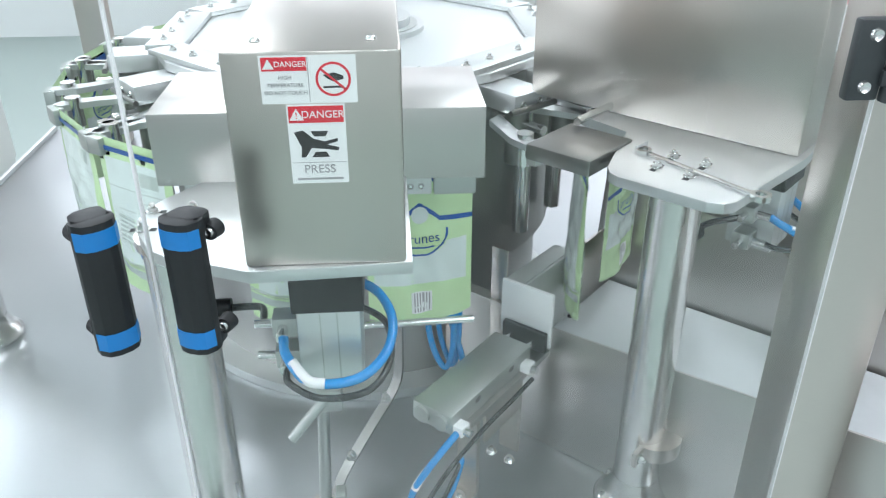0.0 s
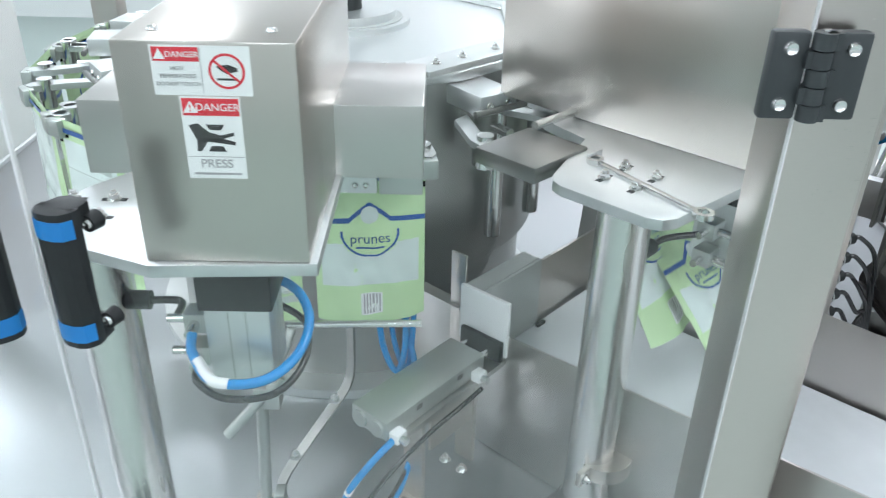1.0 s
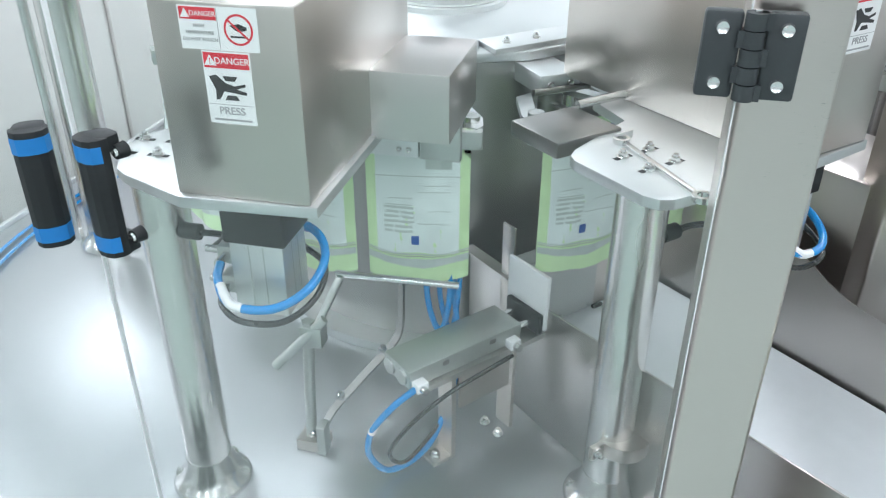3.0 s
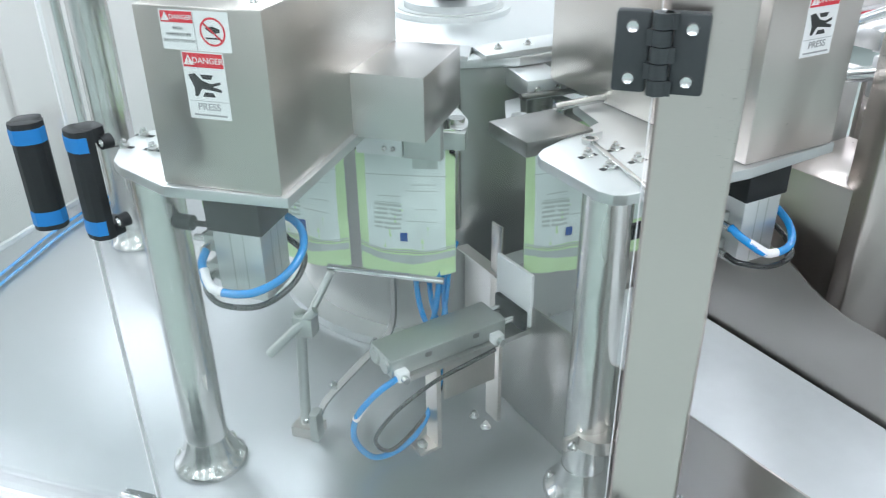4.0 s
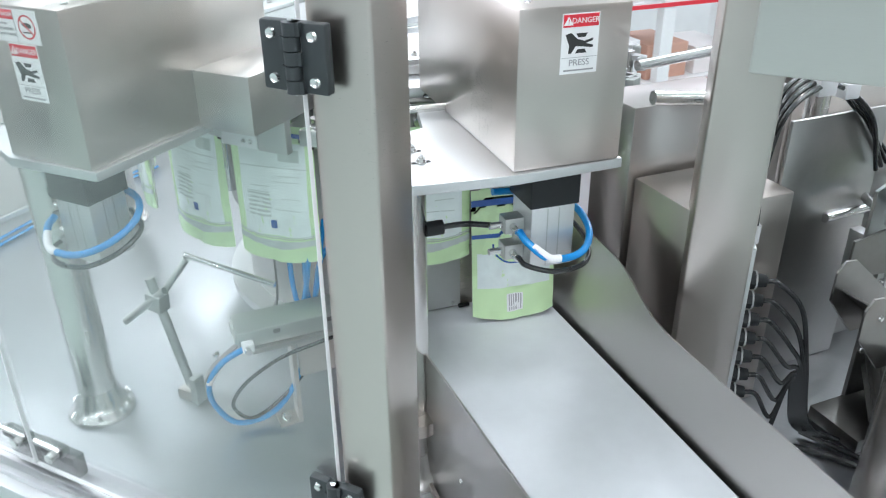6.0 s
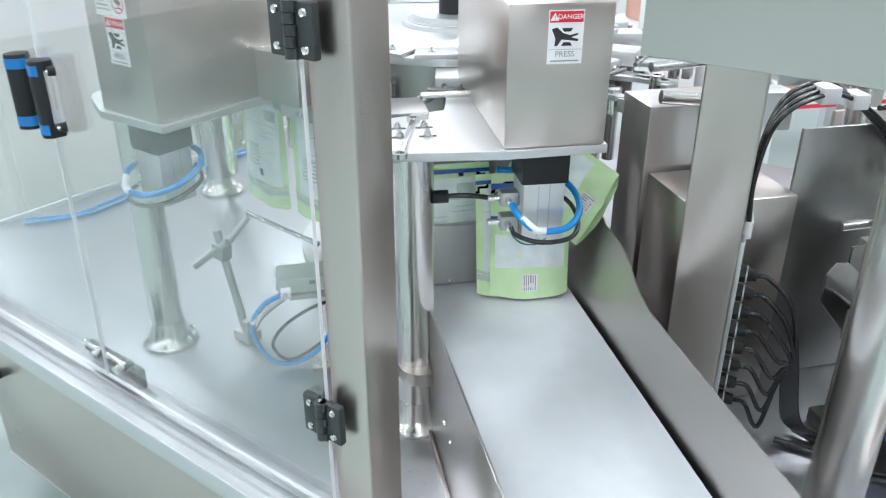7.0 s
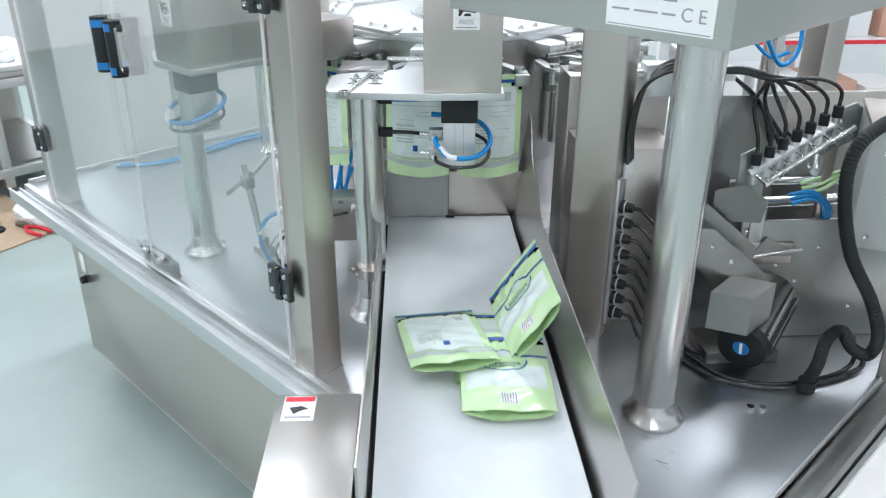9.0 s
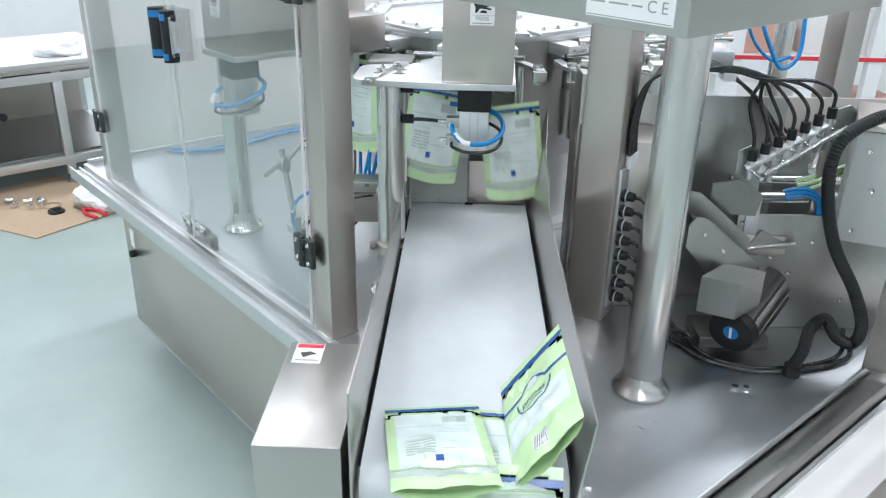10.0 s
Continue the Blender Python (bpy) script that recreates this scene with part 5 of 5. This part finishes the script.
# ---- what moves ----
def motions():
    walk(TABLE, [(t, pose(CX, CY, 0, 0, 0, indexed(t))) for t in STEPS])
    up, arm = SWING
    for ob, a, b in ((up, pose(-0.118, 0.918, 0.69), pose(-0.118, 0.918, 0.69, 0, -17, 0)), (arm, pose(-0.098, 0.918, 0.902), pose(-0.166, 0.918, 0.872, 0, 6, 0))):
        walk(ob, [(0.0, a), (1.15, a), (1.32, b), (1.85, b), (2.05, a), (4.58, a), (4.76, b), (5.9, b), (8.0, b), (10.0, b)])
    held = lambda a, until, front: [(t, ring(a + indexed(t), front=front)) for t in STEPS if t < until] + [(until, ring(a + indexed(until), front=front))]
    for (k, s), ob in POUCHES.items():
        a, front = 45 * k + 9 * s, (k, s) in ((0, 1), (1, 1), (1, -1))
        if (k, s) == (1, 1):      # falls first and rides away
            rows = [(0.0, ring(a, 1.15, True)), (0.3, ring(a, 1.13)), (0.6, ring(a, 1.10) @ pose(0, 0, 0, -8, 8, 0)), (0.9, flat(-0.40, 1.16, 1.02, 0, -55)),
                    (1.2, flat(-0.37, 1.19, 0.92, 10, -30)), (1.5, flat(-0.325, 1.20, 0.86, 6, -6)), (1.7, flat(-0.22, 1.205, 0.843, 4)), (1.9, flat(-0.13, 1.208, 0.841, 4)), (2.3, flat(0.04, 1.208, 0.841, 4)), (2.7, flat(0.20, 1.208, 0.839, 4)),
                    (3.4, flat(0.49, 1.208, 0.837, 4)), (3.75, flat(0.70, 1.208, 0.75, 4, -50)), (4.05, UO_END(0)), (10.0, UO_END(0))]
        elif (k, s) == (1, -1):
            rows = [(0.0, ring(a, 1.16) @ pose(0.02, 0, 0, 0, 4, 48)), (0.3, ring(a + 3, 1.14) @ pose(0.02, -0.03, 0, -8, 0, 28)), (0.6, ring(a + 6, 1.08) @ pose(0, -0.05, 0, -15, 10, 0)), (0.9, flat(-0.46, 1.10, 1.06, 0, -62)),
                    (1.2, flat(-0.42, 1.10, 1.02, -6, -55)), (1.5, flat(-0.395, 1.12, 0.89, -5, -18)), (1.7, flat(-0.315, 1.14, 0.838, -8, -4)), (1.9, flat(-0.235, 1.145, turn=-8)), (2.3, flat(-0.055, 1.145, turn=-8)), (2.7, flat(0.11, 1.145, turn=-8)),
                    (3.6, flat(0.48, 1.145, turn=-8)), (3.9, flat(0.70, 1.145, 0.75, -8, -50)), (4.2, UO_END(1)), (10.0, UO_END(1))]
        elif (k, s) == (0, 1):    # lies face up on the belt at the end
            rows = held(a, 3.9, True) + [(4.3, ring(54, 1.17) @ pose(0, -0.02, 0, -6, 5, 0)), (4.7, ring(52, 1.13) @ pose(0, -0.04, 0, -8, 4, 0)), (5.0, stand(-0.500, 1.165, 4, -8, z=BELTZ + 0.004)), (6.9, stand(-0.500, 1.165, 6, -8, z=BELTZ + 0.004)),
                     (7.1, stand(-0.480, 1.15, 13, -6)), (7.3, stand(-0.44, 1.130, 25, -4)), (7.5, stand(-0.365, 1.14, 52, -3)), (7.6, stand(-0.305, 1.15, 66, -2))] + ride(0.0, 1.19, 2, 7.8, lift=0.018)
        elif (k, s) == (0, -1):   # lies beside it, its foot raised
            rows = held(a, 3.9, False) + [(4.3, ring(36, 1.18, False) @ pose(0, 0.02, 0, 6, 6, 0)), (4.7, ring(38, 1.14, False) @ pose(0, 0.02, 0, 8, 8, 0)), (5.1, stand(-0.610, 1.02, 0, 0, -1)), (6.6, stand(-0.610, 1.02, 0, 0, -1)), (7.0, stand(-0.605, 1.02, 0, 0, -1)),
                     (7.3, stand(-0.53, 1.09, 14, -4, -1)), (7.6, leaning(-0.435, 1.10, 0.90, 38, 36) @ pose(0, 0, 0, 0, 0, 180)), (7.9, leaning(-0.37, 1.075, 0.875, 30, 22) @ pose(0, 0, 0, 0, 0, 180))] + ride(-0.105, 1.085, -8, 8.3, up=8, lift=0.026, face=-1)
        elif (k, s) == (7, 1):    # leans on the guide
            rows = held(a, 6.5, False) + [(6.8, ring(50, 1.12, False) @ pose(0, 0.03, 0, 6, 4, 0)), (7.0, leaning(-0.56, 1.145, 0.925, 62, 46)), (7.3, leaning(-0.495, 1.165, 0.910, 60, 40)), (7.6, leaning(-0.455, 1.172, 0.895, 58, 35)), (7.9, leaning(-0.415, 1.170, 0.865, 56, 22))] + ride(0, 0, 0, 8.3, lean=True)
        elif (k, s) == (7, -1):   # lies under the others
            rows = held(a, 6.4, False) + [(6.7, ring(40, 1.14, False) @ pose(0, 0.02, 0, 8, 0, 0)), (6.95, stand(-0.51, 1.13, 8, 0, -1)), (7.5, stand(-0.50, 1.14, 20, 0, -1)), (7.7, stand(-0.40, 1.16, 62, 0, -1))] + ride(-0.11, 1.185, 3, 7.9, face=-1)
        elif k == 6:              # let go just before the end
            drop = 0.085 if s > 0 else 0.045
            rows = held(a, 9.82, False) + [(9.9, ring(45 + 9 * s, 1.205 - 0.3 * drop, False)), (10.0, ring(45 + 9 * s, 1.205 - drop, False) @ pose(0, 0.01, 0, 4, 7 * s, 0))]
        else:
            rows = [(t, ring(a + indexed(t), front=front)) for t in STEPS]
        walk(ob, rows)


def UO_END(k):
    """A pouch that has dropped off the belt's end onto the floor."""
    return flat(0.86 + 0.08 * k, 1.15 - 0.05 * k, 0.014 + 0.022 * k, 15 + 20 * k)


BELT_RUN = ((7.2, -0.535), (7.5, -0.519), (7.75, -0.478), (8.0, -0.374), (8.3, -0.192), (8.6, -0.031), (9.0, 0.115), (9.5, 0.378), (10.0, 0.574))


def ride(du, v, turn, start, up=0.0, lift=0.0, face=1, lean=False):
    """Rows on the running belt, off its end where it runs out."""
    rows = []
    for t, u in BELT_RUN:
        if t < start:
            continue
        if lean:
            rows.append((t, leaning(max(u - 0.085, -0.45), 1.165, BELTZ + 0.006, 55, 6)))
        elif u + du > 0.56:
            rows.append((t, flat(u + du + 0.02, v, 0.76, turn, -50, face)))
        else:
            back = min(1.0, max(0.0, (-0.42 - u - du) / 0.12))
            rows.append((t, flat(max(u + du, -0.485), v, BELTZ + 0.005 + lift + 0.035 * back, turn, up - 24 * back, face)))
    return rows


motions()
